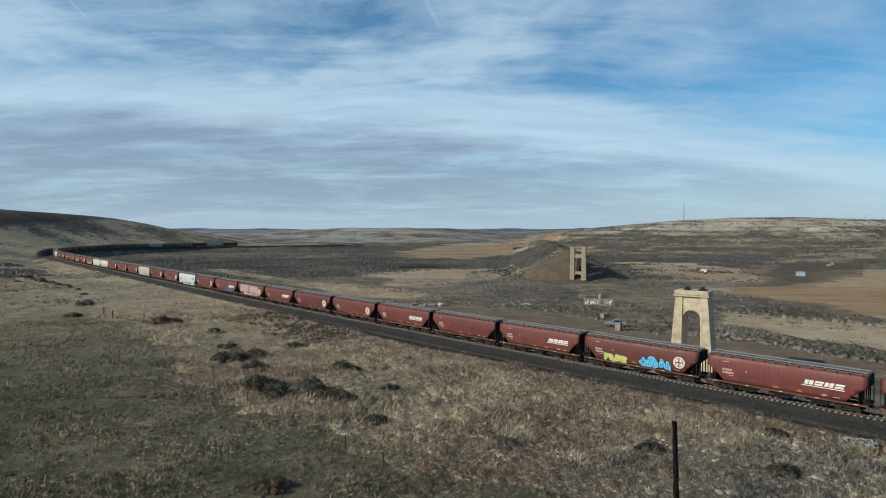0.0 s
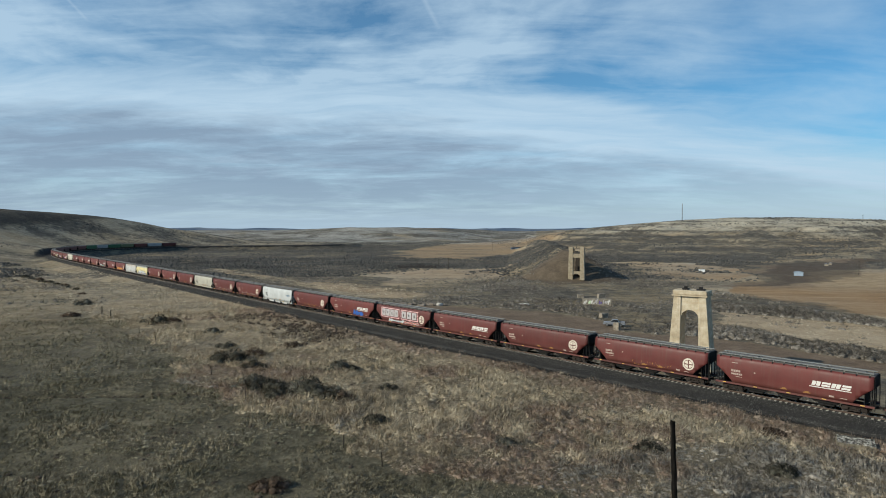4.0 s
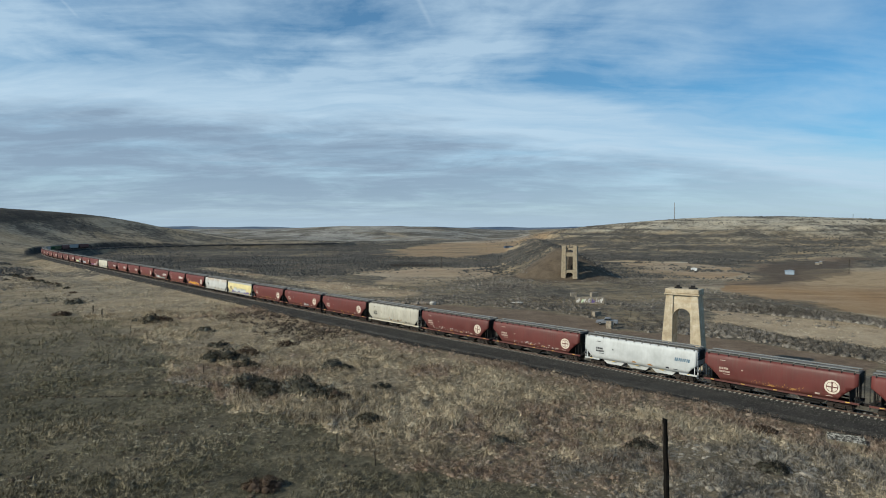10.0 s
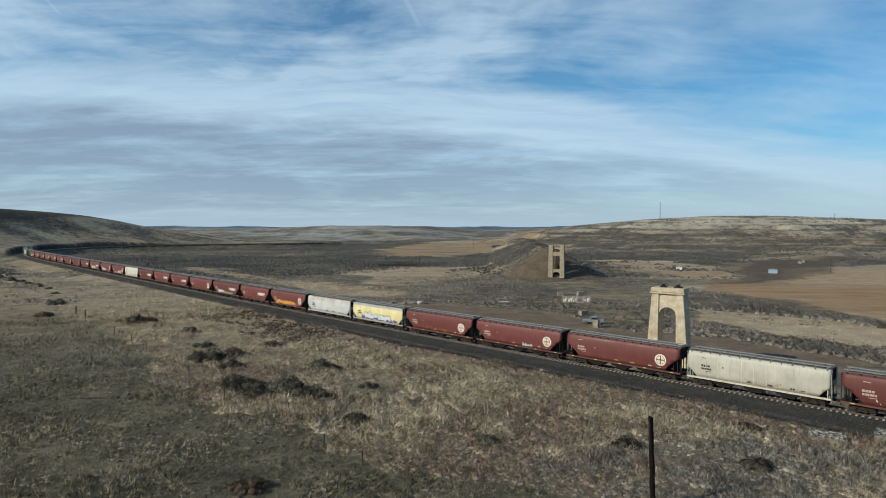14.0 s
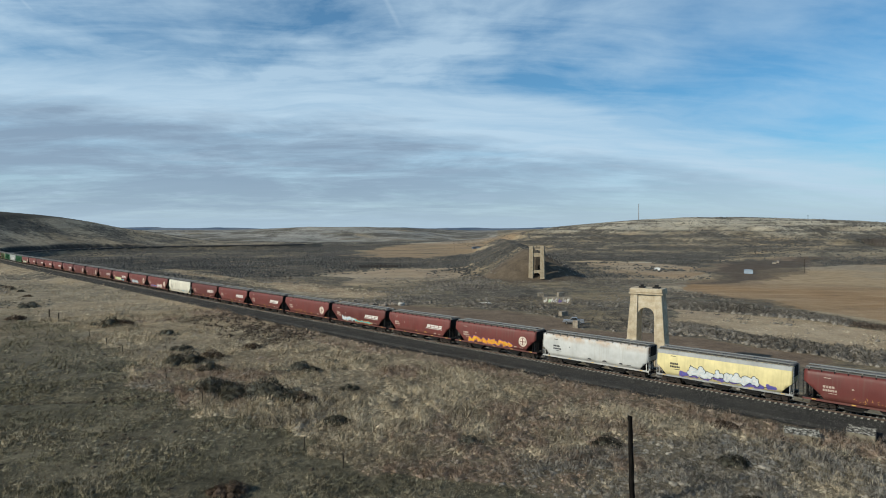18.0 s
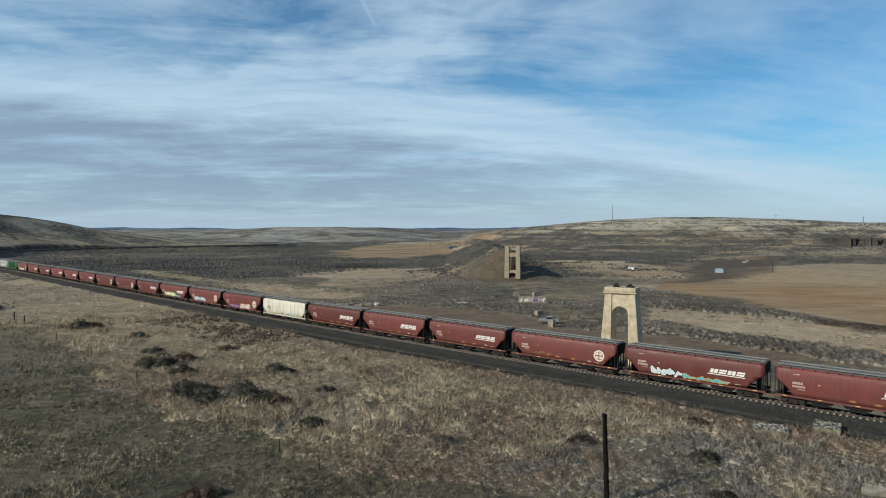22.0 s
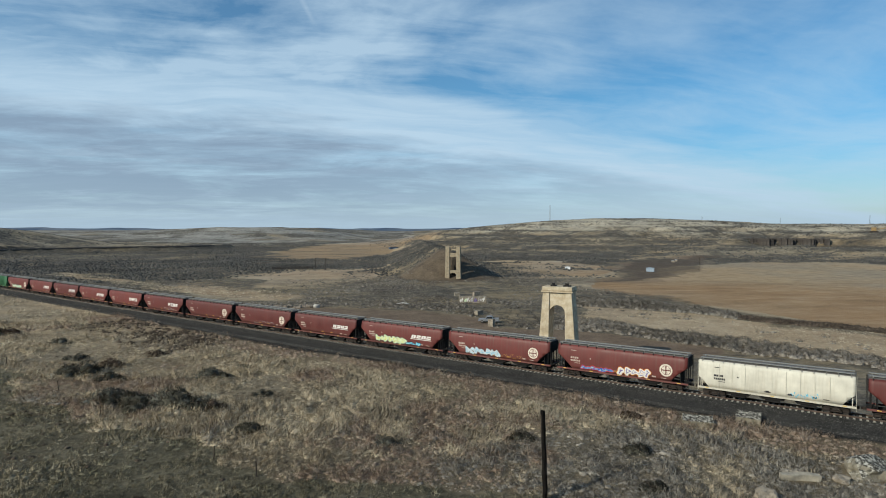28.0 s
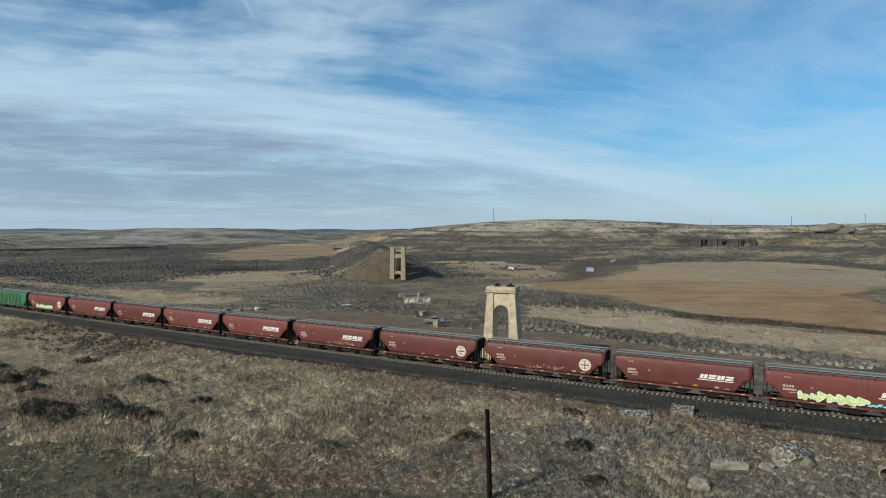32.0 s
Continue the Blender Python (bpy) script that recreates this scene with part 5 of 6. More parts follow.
def build_broken_pole(at, height, rad):
    """An old telegraph pole, charred and split, with a slab still hanging to one side."""
    pole = empty("broken_pole", (at[0], at[1], ground_z(*at) - 0.1))
    bm = bmesh.new()
    rings, n, k = [], 12, 26
    for i in range(k + 1):
        q = i / k
        ring = []
        for j in range(n):
            a = 2 * math.pi * j / n
            r = rad * (1 - 0.22 * q) * (1 + 0.34 * noise.noise(Vector((math.cos(a) * 1.6, math.sin(a) * 1.6, q * 9.0))))
            top = (0.34 * noise.noise(Vector((math.cos(a) * 3, math.sin(a) * 3, 4.0))) if i == k else 0.0)
            ring.append(bm.verts.new((-0.30 * q + r * math.cos(a), r * math.sin(a), height * q + top)))
        rings.append(ring)
    for a, b in zip(rings, rings[1:]):
        for j in range(n):
            bm.faces.new((a[j], a[(j + 1) % n], b[(j + 1) % n], b[j]))
    bm.faces.new(rings[-1])
    bm.faces.new(rings[0][::-1])
    part("shaft", bm, M_CHAR, pole)
    bm = bmesh.new()
    prism(bm, [(-0.40, height - 2.0), (-0.33, height - 2.1), (-0.28, height - 0.9), (-0.34, height - 0.12), (-0.44, height - 0.35)], -0.09, 0.06)
    part("splinter", bm, M_CRIB, pole, "split grey slab of wood hanging to the pole")
    return tagged(pole, "charred and splintered old wooden telegraph pole", "pole")


build_broken_pole((17.55, 44.1), 7.3, 0.215)
M_METAL = plain("weathered_steel", (0.22, 0.22, 0.22), 0.6, 0.5, 0.2, 2.0)
build_pole("radio_mast", (429, 1066), 30, 0.65, "thin dark radio mast on the hill crest", mat=M_METAL)
for az, h in ((41.2, 9), (47.3, 14), (52.3, 16), (35.2, 7)):
    build_pole("utility_pole", (1140 * math.sin(radians(az)), 1140 * math.cos(radians(az))), h, 0.3, "distant wooden utility pole on the skyline", ((h - 1.0, 3.0),))
for x, y, h in ((4.4, 386, 8), (-1.9, 397, 7.5), (239, 341, 8.6), (140, 620, 9), (60, 700, 9)):
    build_pole("utility_pole", (x, y), h, 0.16, "grey wooden utility pole on the valley floor", ((h - 0.6, 2.2),))
FENCE = ((-86.6, 152.0), (-80.6, 145.2), (-62.5, 123.1), (-55.0, 114.4), (-48.6, 106.4), (-34.0, 87.8), (-24.5, 74.2), (-9.6, 57.9), (-5.3, 53.1))
fence = empty("wire_fence", (-5.3, 53.1, ground_z(-5.3, 53.1)))
for i, (x, y) in enumerate(FENCE):
    bm = bmesh.new()
    rod(bm, (0, 0, -0.2), (0.08 * math.sin(i * 2.1), 0.08 * math.cos(i * 3.3), 1.35 if i > 1 else 1.9), 0.05 if i > 1 else 0.12, 7)
    p = part("post", bm, M_CRIB, fence)
    p.matrix_basis = pose(x + 5.3, y - 53.1, ground_z(x, y) - ground_z(-5.3, 53.1))
tagged(fence, "old leaning wooden fence posts along a grass edge", "fence")


# ---- yard, pit and valley things ----
M_SILVER_PAINT = plain("silver_car_paint", (0.24, 0.25, 0.27), 0.4, 0.3, 0.1, 2.0, 0.5)
M_GLASS = plain("dark_glass", (0.02, 0.025, 0.03), 0.1, 0, 0.1, 2.0, 0.6)
M_TYRE = plain("tyre_rubber", (0.02, 0.02, 0.02), 0.9, 0, 0.2, 4.0)
M_WALLWHITE = plain("white_painted_metal", (0.62, 0.64, 0.66), 0.6, 0, 0.12, 0.6)
M_PALESTONE = plain("pale_stone", (0.42, 0.40, 0.36), 0.9, 0, 0.3, 1.0)
M_DARKBLUE = plain("dark_blue_metal", (0.07, 0.095, 0.14), 0.7, 0, 0.2, 0.6)
M_BLUEGREY = plain("blue_grey_metal", (0.25, 0.31, 0.38), 0.6, 0, 0.15, 0.6)


def build_pickup(at, rz):
    t = empty("pickup_truck", (at[0], at[1], ground_z(*at)), rz)
    bm = bmesh.new()
    prism(bm, [(-2.8, 0.5), (2.75, 0.5), (2.8, 0.95), (2.6, 1.12), (1.15, 1.2), (-2.8, 1.2)], -0.95, 0.95)
    soften(bm, 0.08)
    part("body", bm, M_SILVER_PAINT, t)
    bm = bmesh.new()
    prism(bm, [(-1.15, 1.18), (1.15, 1.18), (0.45, 1.86), (-0.95, 1.88)], -0.8, 0.8)
    soften(bm, 0.08)
    part("cab", bm, M_SILVER_PAINT, t)
    for sgn in (-1, 1):
        bm = bmesh.new()
        prism(bm, [(-1.0, 1.28), (0.85, 1.28), (0.38, 1.76), (-0.85, 1.78)], sgn * 0.805, sgn * 0.83)
        part("side_window", bm, M_GLASS, t)
        part("bed_rail", boxes((-2.75, -1.2, sgn * 0.88 - 0.06, sgn * 0.88 + 0.06, 1.2, 1.32)), M_SILVER_PAINT, t)
        for x in (-1.75, 1.85):
            bm = bmesh.new()
            lathe_y(bm, [(sgn * 0.72, 0.36), (sgn * 0.74, 0.4), (sgn * 0.94, 0.4), (sgn * 0.97, 0.34)][::sgn], x, 0.4, 16)
            w = part("wheel", bm, M_TYRE, t)
            bm = bmesh.new()
            lathe_y(bm, [(sgn * 0.95, 0.24), (sgn * 0.99, 0.22)][::sgn], x, 0.4, 12)
            part("rim", bm, M_METAL, w)
    part("front_bumper", boxes((2.75, 2.95, -0.9, 0.9, 0.45, 0.7)), M_METAL, t)
    part("rear_bumper", boxes((-2.95, -2.8, -0.9, 0.9, 0.5, 0.72)), M_METAL, t)
    bm = bmesh.new()
    v = [bm.verts.new(p) for p in ((1.13, -0.7, 1.24), (1.13, 0.7, 1.24), (0.5, 0.68, 1.82), (0.5, -0.68, 1.82))]
    bm.faces.new(v)
    for q in v:
        q.co.x += 0.03
    part("windscreen", bm, M_GLASS, t)
    return tagged(t, "silver pickup truck parked on the brown dirt yard", "pickup truck")


build_pickup((46.7, 160.7), 163)


def build_shed(name, at, dims, rz, wall, roof, label, category, door=True):
    s = empty(name, (at[0], at[1], ground_z(*at) - 0.1), rz)
    w, d, h = dims
    bm = bmesh.new()
    prism(bm, [(-w / 2, 0), (w / 2, 0), (w / 2, h), (0, h * 1.18), (-w / 2, h)], -d / 2, d / 2)
    part("wall", bm, wall, s)
    for sgn in (-1, 1):
        bm = bmesh.new()
        prism(bm, [(0, h * 1.18 + 0.02), (sgn * (w / 2 + 0.25), h - 0.06), (sgn * (w / 2 + 0.25), h + 0.06), (0, h * 1.18 + 0.14)], -d / 2 - 0.25, d / 2 + 0.25)
        part("roof_panel", bm, roof, s)
    if door:
        part("door", boxes((-w * 0.15, w * 0.15, -d / 2 - 0.05, -d / 2 - 0.005, 0.1, h * 0.75)), M_BLUEGREY, s)
    return tagged(s, label, category)


build_shed("storage_shed", (202, 337), (4.6, 2.6, 2.2), -30, M_BLUEGREY, M_BLUEGREY, "small blue-grey metal storage shed in the gravel pit", "shed")
build_shed("white_trailer", (160.5, 367.5), (3.4, 1.8, 1.5), -22, M_WALLWHITE, M_WALLWHITE, "small white trailer parked in dry grass", "trailer", False)
build_shed("barn", (92, 735), (13, 6, 2.4), 10, M_DARKBLUE, M_ROOF, "low grey barn far across the valley", "barn")
for x, y, w in ((279, 432, 2.4), (287, 440, 1.8)):
    build_shed("parked_trailer", (x, y), (w, 1.6, 1.4), -33, M_STAIN, M_BLUEGREY, "small grey equipment trailer in the gravel pit", "trailer", False)

wall = empty("graffiti_wall", (53.5, 205.2, ground_z(53.5, 205.2) - 0.2), -13)
part("wall_body", boxes((-4.8, 4.8, -0.4, 0.4, 0, 2.5)), M_STAIN, wall)
rng = random.Random(4)
for k, mat in enumerate((M_MARK, M_PALE, M_MARK, M_SILVER, M_PURPLE, M_SILVER, M_MARK)):
    x = -4.6 + k * 1.3
    bm = bmesh.new()
    for q in range(4):
        a, h = x + rng.uniform(0.0, 0.9), rng.uniform(0.5, 1.5)
        prism(bm, [(a, h), (a + rng.uniform(0.2, 0.5), h - 0.1), (a + rng.uniform(0.3, 0.7), h + rng.uniform(0.4, 0.9)), (a + 0.1, h + rng.uniform(0.5, 0.9))], -0.42 - 0.004 * q, -0.405)
    part("graffiti_letter", bm, mat, wall)
tagged(wall, "low concrete wall covered in pale lilac and white graffiti", "wall")

for i in range(16):
    rng = random.Random(i + 70)
    x, y = -16 + i * 1.15 + rng.uniform(-0.5, 0.5), 205.5 - i * 0.15 + rng.uniform(-1.5, 1.5)
    build_rock("rubble_stone", (x, y), (rng.uniform(0.5, 1.2), rng.uniform(0.5, 1.0), rng.uniform(0.4, 0.9)), i, M_RUBBLE, "dark broken rubble stone dumped at the yard edge", "rubble")
build_rock("white_boulder", (-0.8, 203.2), (1.1, 0.8, 0.9), 21, M_PALESTONE, "pale white broken boulder on dark rubble", "boulder")
build_rock("white_boulder", (28.8, 206.6), (2.2, 0.7, 0.5), 23, M_PALESTONE, "long pale concrete fragment at the yard edge", "boulder")
corral = empty("corral_fence", (-16.5, 398, ground_z(-16.5, 398)))
for k in range(26):
    part("post", boxes((-12.6 + k * 1.0, -12.2 + k * 1.0, -0.15, 0.15, 0, 1.7 + 0.3 * math.sin(k * 2.3))), M_CRIB, corral)
for z in (0.6, 1.3):
    part("rail_board", boxes((-12.8, 13.2, 0.16, 0.26, z, z + 0.22)), M_CRIB, corral)
tagged(corral, "long dark timber corral fence across the valley floor", "fence")

# quarry face of basalt columns on the far hill
M_BASALT = plain("dark_basalt", (0.065, 0.057, 0.052), 0.9, 0, 0.5, 0.15, 0.2, 0.3)
cliff = empty("quarry_face", (800 * math.sin(radians(41.5)), 800 * math.cos(radians(41.5)), 0))
base = cliff.matrix_world.translation.copy()
for k in range(46):
    rng = random.Random(500 + k)
    az = 39.0 + 5.6 * (k + rng.random() * 0.7) / 46
    r = 800 + 6 * math.sin(k * 0.5) + rng.uniform(-2, 2)
    x, y = r * math.sin(radians(az)), r * math.cos(radians(az))
    top = ground_z(814 * math.sin(radians(az)), 814 * math.cos(radians(az))) + rng.uniform(-0.2, 0.5)
    bm = bmesh.new()
    w = rng.uniform(1.4, 2.4)
    prism(bm, [(-w, 0), (w, 0), (w * 0.9, 1), (-w * 0.8, 1)], -6, 6)
    for v in bm.verts:
        v.co.z = v.co.z * (top + 3.0) - 3.0
    p = part("basalt_column", bm, M_BASALT, cliff)
    p.matrix_basis = pose(x - base.x, y - base.y, 0, 0, 0, -az + rng.uniform(-12, 12))
tagged(cliff, "dark basalt column quarry face on the hillside", "quarry face")
build_rock("spoil_heap", (870 * math.sin(radians(50.2)), 870 * math.cos(radians(50.2))), (30, 16, 9), 31, M_RUBBLE, "dark spoil heap beside the hillside quarry", "spoil heap")
crusher = empty("stone_crusher", (880 * math.sin(radians(47.6)), 880 * math.cos(radians(47.6)), ground_z(880 * math.sin(radians(47.6)), 880 * math.cos(radians(47.6)))), -47)
M_YELLOWMACHINE = plain("yellow_machine_paint", (0.22, 0.15, 0.07), 0.8, 0, 0.3, 0.5)
part("hopper", boxes((-3, 2, -2, 2, 2, 6)), M_YELLOWMACHINE, crusher)
part("frame", boxes((-5, 4, -2.5, 2.5, 0, 2)), M_CRIB, crusher)
bm = bmesh.new()
prism(bm, [(3, 3.2), (17, 6.6), (17, 7.3), (3, 4.2)], -0.8, 0.8)
part("conveyor", bm, M_YELLOWMACHINE, crusher)
part("conveyor_leg", boxes((14, 14.5, -0.5, 0.5, 0, 6.0)), M_CRIB, crusher)
tagged(crusher, "yellow stone crusher with a conveyor at the quarry", "machine")


# ---- plants ----
def leaf_material(name, stops, patch_scale=0.08, second=None, rough=0.9):
    m, t, b = material(name, rough, 0, 0.1)
    geo = t.nodes.new("ShaderNodeNewGeometry")
    big = noise_node(t, geo.outputs["Position"], patch_scale, 4, 0.6)
    tuft = noise_node(t, geo.outputs["Position"], 0.9, 3, 0.6)
    f = math_node(t, "ADD", math_node(t, "MULTIPLY", geo.outputs["Random Per Island"], 0.10), math_node(t, "ADD", math_node(t, "MULTIPLY", big, 0.40), math_node(t, "MULTIPLY", tuft, 0.50)))
    col = ramp_node(t, f, stops)
    if second:
        other = noise_node(t, geo.outputs["Position"], patch_scale * 1.7, 5, 0.65)
        col = mix_node(t, ramp_node(t, other, ((0.46, 0.0), (0.56, 0.9))), col, ramp_node(t, f, second))
    link(t, col, b.inputs["Base Color"])
    return m


M_TALL = leaf_material("tall_dry_grass", ((0.34, (0.24, 0.193, 0.132)), (0.5, (0.46, 0.386, 0.274)), (0.66, (0.67, 0.58, 0.432))), 0.10, ((0.34, (0.120, 0.098, 0.070)), (0.5, (0.28, 0.235, 0.170)), (0.66, (0.47, 0.405, 0.30))))
M_SHORT = leaf_material("short_olive_grass", ((0.34, (0.088, 0.080, 0.054)), (0.5, (0.178, 0.163, 0.110)), (0.66, (0.31, 0.282, 0.196))), 0.06, ((0.34, (0.13, 0.114, 0.079)), (0.5, (0.25, 0.220, 0.156)), (0.66, (0.40, 0.355, 0.260))))
M_RUSSET = leaf_material("russet_brush_twig", ((0.34, (0.115, 0.082, 0.060)), (0.5, (0.25, 0.180, 0.133)), (0.66, (0.41, 0.312, 0.237))), 0.5, ((0.34, (0.155, 0.124, 0.096)), (0.5, (0.31, 0.252, 0.196)), (0.66, (0.48, 0.405, 0.32))))
M_ASHEN = leaf_material("ash_grey_twig", ((0.34, (0.105, 0.094, 0.077)), (0.5, (0.245, 0.222, 0.187)), (0.66, (0.42, 0.386, 0.330))), 0.3)
M_TWIG = plain("brush_wood", (0.08, 0.06, 0.045), 0.9, 0, 0.3, 3.0)


def tri_mesh(name, tri, mat, normals=None):
    n = len(tri)
    me = bpy.data.meshes.new(name)
    me.vertices.add(n * 3)
    me.vertices.foreach_set("co", np.ascontiguousarray(tri, dtype=np.float32).ravel())
    me.loops.add(n * 3)
    me.loops.foreach_set("vertex_index", np.arange(n * 3, dtype=np.int32))
    me.polygons.add(n)
    me.polygons.foreach_set("loop_start", np.arange(0, n * 3, 3, dtype=np.int32))
    me.update(calc_edges=True)
    if normals is not None:
        me.attributes.new("custom_normal", "FLOAT_VECTOR", "CORNER").data.foreach_set("vector", np.ascontiguousarray(normals if normals.ndim == 3 else np.repeat(normals, 3, 0), dtype=np.float32).ravel())
    me.materials.append(mat)
    return me


def mound_tris(rng, x, y, z, rad, squash, seg, rings):
    """Soft uneven mounds of twigs; each corner carries the way it faces."""
    n = len(x)
    a = np.arange(seg) * 2 * np.pi / seg
    prof = np.linspace(-0.1, 1.25, rings + 1)[:rings]
    unit = np.vstack([np.stack([np.cos(q) * np.cos(a + 0.4 * i), np.cos(q) * np.sin(a + 0.4 * i), np.full(seg, np.sin(q))], -1) for i, q in enumerate(prof)] + [np.array([[0, 0, 1.0]])])
    k = len(unit)
    turn = rng.uniform(0, 2 * np.pi, (n, 1))
    ux = unit[:, 0] * np.cos(turn) - unit[:, 1] * np.sin(turn)
    uy = unit[:, 0] * np.sin(turn) + unit[:, 1] * np.cos(turn)
    grow = 0.84 * rad[:, None] * rng.uniform(0.70, 1.2, (n, k))
    wide = rng.uniform(0.8, 1.3, (n, 1))
    co = np.stack([x[:, None] + ux * grow * wide, y[:, None] + uy * grow, z[:, None] + unit[:, 2] * grow * squash], -1)
    face = np.stack([ux, uy, unit[:, 2] + 0.25 + 0 * ux], -1) + 0.25 * rng.normal(size=(n, k, 3))
    face /= np.linalg.norm(face, axis=-1, keepdims=True)
    f = []
    for i in range(rings - 1):
        for j in range(seg):
            p, q = i * seg + j, i * seg + (j + 1) % seg
            f += [(p, q, q + seg), (p, q + seg, p + seg)]
    f += [((rings - 1) * seg + j, (rings - 1) * seg + (j + 1) % seg, k - 1) for j in range(seg)]
    f = np.array(f)
    return np.concatenate([co[:, f], face[:, f]], 2).reshape(-1, 6, 3)


def sector(rng, count, r0, r1, a0=-43.0, a1=60.0):
    r = np.sqrt(rng.uniform(r0 * r0, r1 * r1, count))
    a = np.radians(rng.uniform(a0, a1, count))
    return r * np.sin(a), r * np.cos(a)


def stuff(name, tri, mat, label, category):
    return tagged(new(name, tri_mesh(name, tri[:, :3], mat, None if tri.shape[1] == 3 else tri[:, 3] if tri.shape[1] == 4 else tri[:, 3:])), label, category, kind="stuff")


def apron(s):
    return 7.2 - 2.0 * smooth(s, 70, 150) + 1.5 * smooth(s, 420, 500)


def fur(rng, x, y, z, rad, squash, blades, long=0.75, wide=0.045, wind=0.35, rise=0.7):
    """Fine blades all over a cushion, combed by the wind, each shaded as the cushion under it."""
    n = len(x)
    a = rng.uniform(0, 2 * np.pi, (n, blades))
    u = rng.uniform(0.0, 1.0, (n, blades))
    q = np.sqrt(1 - u * u)
    out = np.stack([q * np.cos(a), q * np.sin(a), u], -1)
    base = out * np.array([0.9, 0.9, 0.9 * squash]) * rad[:, None, None] + np.stack([x, y, z], -1)[:, None, :]
    way = out + np.array([wind, 0.25 * wind, rise]) + 0.38 * rng.normal(size=(n, blades, 3))
    way /= np.linalg.norm(way, axis=-1, keepdims=True)
    tip = base + way * (rad[:, None] * long * rng.uniform(0.45, 1.25, (n, blades)))[..., None]
    flat = np.cross(way, rng.normal(size=(n, blades, 3)))
    flat /= np.linalg.norm(flat, axis=-1, keepdims=True)
    flat *= (rad[:, None] * wide * rng.uniform(0.6, 1.4, (n, blades)))[..., None]
    tri = np.stack([base - flat, base + flat, tip], 2).reshape(-1, 3, 3)
    face = out + np.array([0.0, 0.0, 0.35]) + 0.32 * rng.normal(size=(n, blades, 3))
    face = (face / np.linalg.norm(face, axis=-1, keepdims=True)).reshape(-1, 1, 3)
    back = np.einsum("ij,ij->i", np.cross(tri[:, 1] - tri[:, 0], tri[:, 2] - tri[:, 0]), face[:, 0]) < 0
    tri[back] = tri[back][:, ::-1]
    return np.concatenate([tri, np.repeat(face, 3, 1)], 1)


def tufts(rng, x, y, z, rad, squash, blades, long=0.5, wide=0.035, wind=0.3, seg=5, core=0.76):
    """Uneven cushions under a coat of fine blades."""
    low = mound_tris(rng, x, y, z - 0.05, rad * core, squash, seg, 2)
    return np.concatenate([low, fur(rng, x, y, z - 0.05, rad, squash, blades, long, wide, wind)])


CLEARED = ((41.4, 58.9, 1.9), (47.4, 58.3, 1.8), (40.6, 43.6, 1.5), (39.6, 44.2, 1.2), (47.9, 43.6, 2.4), (44.0, 42.6, 0.8), (34.9, 40.8, 1.0), (52.4, 37.9, 1.6))
rng = np.random.default_rng(7)
straw, russet, short, grey = [], [], [], []
for r0, r1, count, size, blades in ((22, 60, 17000, 0.44, 64), (60, 100, 24000, 0.52, 44), (100, 170, 30000, 0.66, 24), (170, 300, 26000, 1.0, 8), (300, 520, 16000, 1.6, 5)):
    x, y = sector(rng, count, r0, r1)
    d, s = from_line(x, y)
    near = d < -apron(s) + 0.6
    for ox, oy, gap in CLEARED:
        near &= np.hypot(x - ox, y - oy) > gap
    x, y, d, s = x[near], y[near], d[near], s[near]
    z = terrain(x, y)
    crop = grazed(x, y)
    clump = 0.8 * lattice(x, y, 8, 51) + 0.6 * lattice(x, y, 3.0, 52)
    dice = rng.random(len(x))
    rad = size * (0.9 + 0.35 * clump.clip(-1, 1)) * np.exp(rng.normal(0, 0.30, len(x))).clip(0.5, 1.9)
    verge = smooth(d + 2.5 * lattice(x, y, 10, 53), -apron(0) - 9, -apron(0) - 3) * (1 - 0.5 * smooth(s, 120, 200))
    brown = np.maximum(1.05 * verge, 0.30 + 0.75 * lattice(x, y, 11, 56) + 0.45 * lattice(x, y, 4, 57) - 0.35 * smooth(y, 85, 110))
    lower = smooth(x + 7 * lattice(x, y, 13, 54) + 0.75 * (62 - y), 8, 34)
    ashen = 0.78 * lower * (1 - verge) + 0.5 * lattice(x, y, 9, 58) + 0.3 * lattice(x, y, 3.5, 59) - 0.12
    ashen = ashen + 0.30 * smooth(-x, 2, 22) * (1 - smooth(y, 75, 100)) + 0.45 * smooth(x + 3 * lattice(x, y, 6, 60), 33, 42) * (1 - smooth(y, 52, 60))
    belt = (d > -21 + 5 * lattice(x, y, 12, 72)) & (s > 84) & (s < 128)
    keep = ~crop & (dice < 0.90 + 0.25 * clump) & (~belt | (dice < 0.35))
    is_grey = keep & (0.12 * rng.normal(size=len(x)) + ashen > 0.52) & (r0 < 160)
    is_brown = keep & ~is_grey & (0.16 * rng.normal(size=len(x)) + brown > 0.72) & (r0 < 160)
    k = keep & ~is_grey & ~is_brown
    straw.append(tufts(rng, x[k], y[k], z[k], rad[k], 0.68 if r0 < 100 else 0.42 if r0 < 160 else 0.28, blades, 0.62, 0.026, 0.6, 5, 0.55 if r0 < 100 else 0.45))
    k = is_brown
    russet.append(tufts(rng, x[k], y[k], z[k], rad[k] * 1.05, 0.80, blades, 0.48, 0.024, 0.25, 6, 0.52))
    k = is_grey
    grey.append(tufts(rng, x[k], y[k], z[k], rad[k] * 1.15, 0.70, blades, 0.46, 0.024, 0.15, 6, 0.52))
    k = crop & (dice < 0.88 + 0.40 * clump)
    short.append(tufts(rng, x[k], y[k], z[k], rad[k] * 1.0, 0.30, blades * 2 // 5, 0.55, 0.04, 0.6, 5, 0.50 if r0 < 100 else 0.4))
stuff("tall_grass", np.concatenate(straw), M_TALL, "tall dry tan winter grass in wind-bent tufts", "grass")
stuff("short_grass", np.concatenate(short), M_SHORT, "short grazed olive and tan grass tufts", "grass")
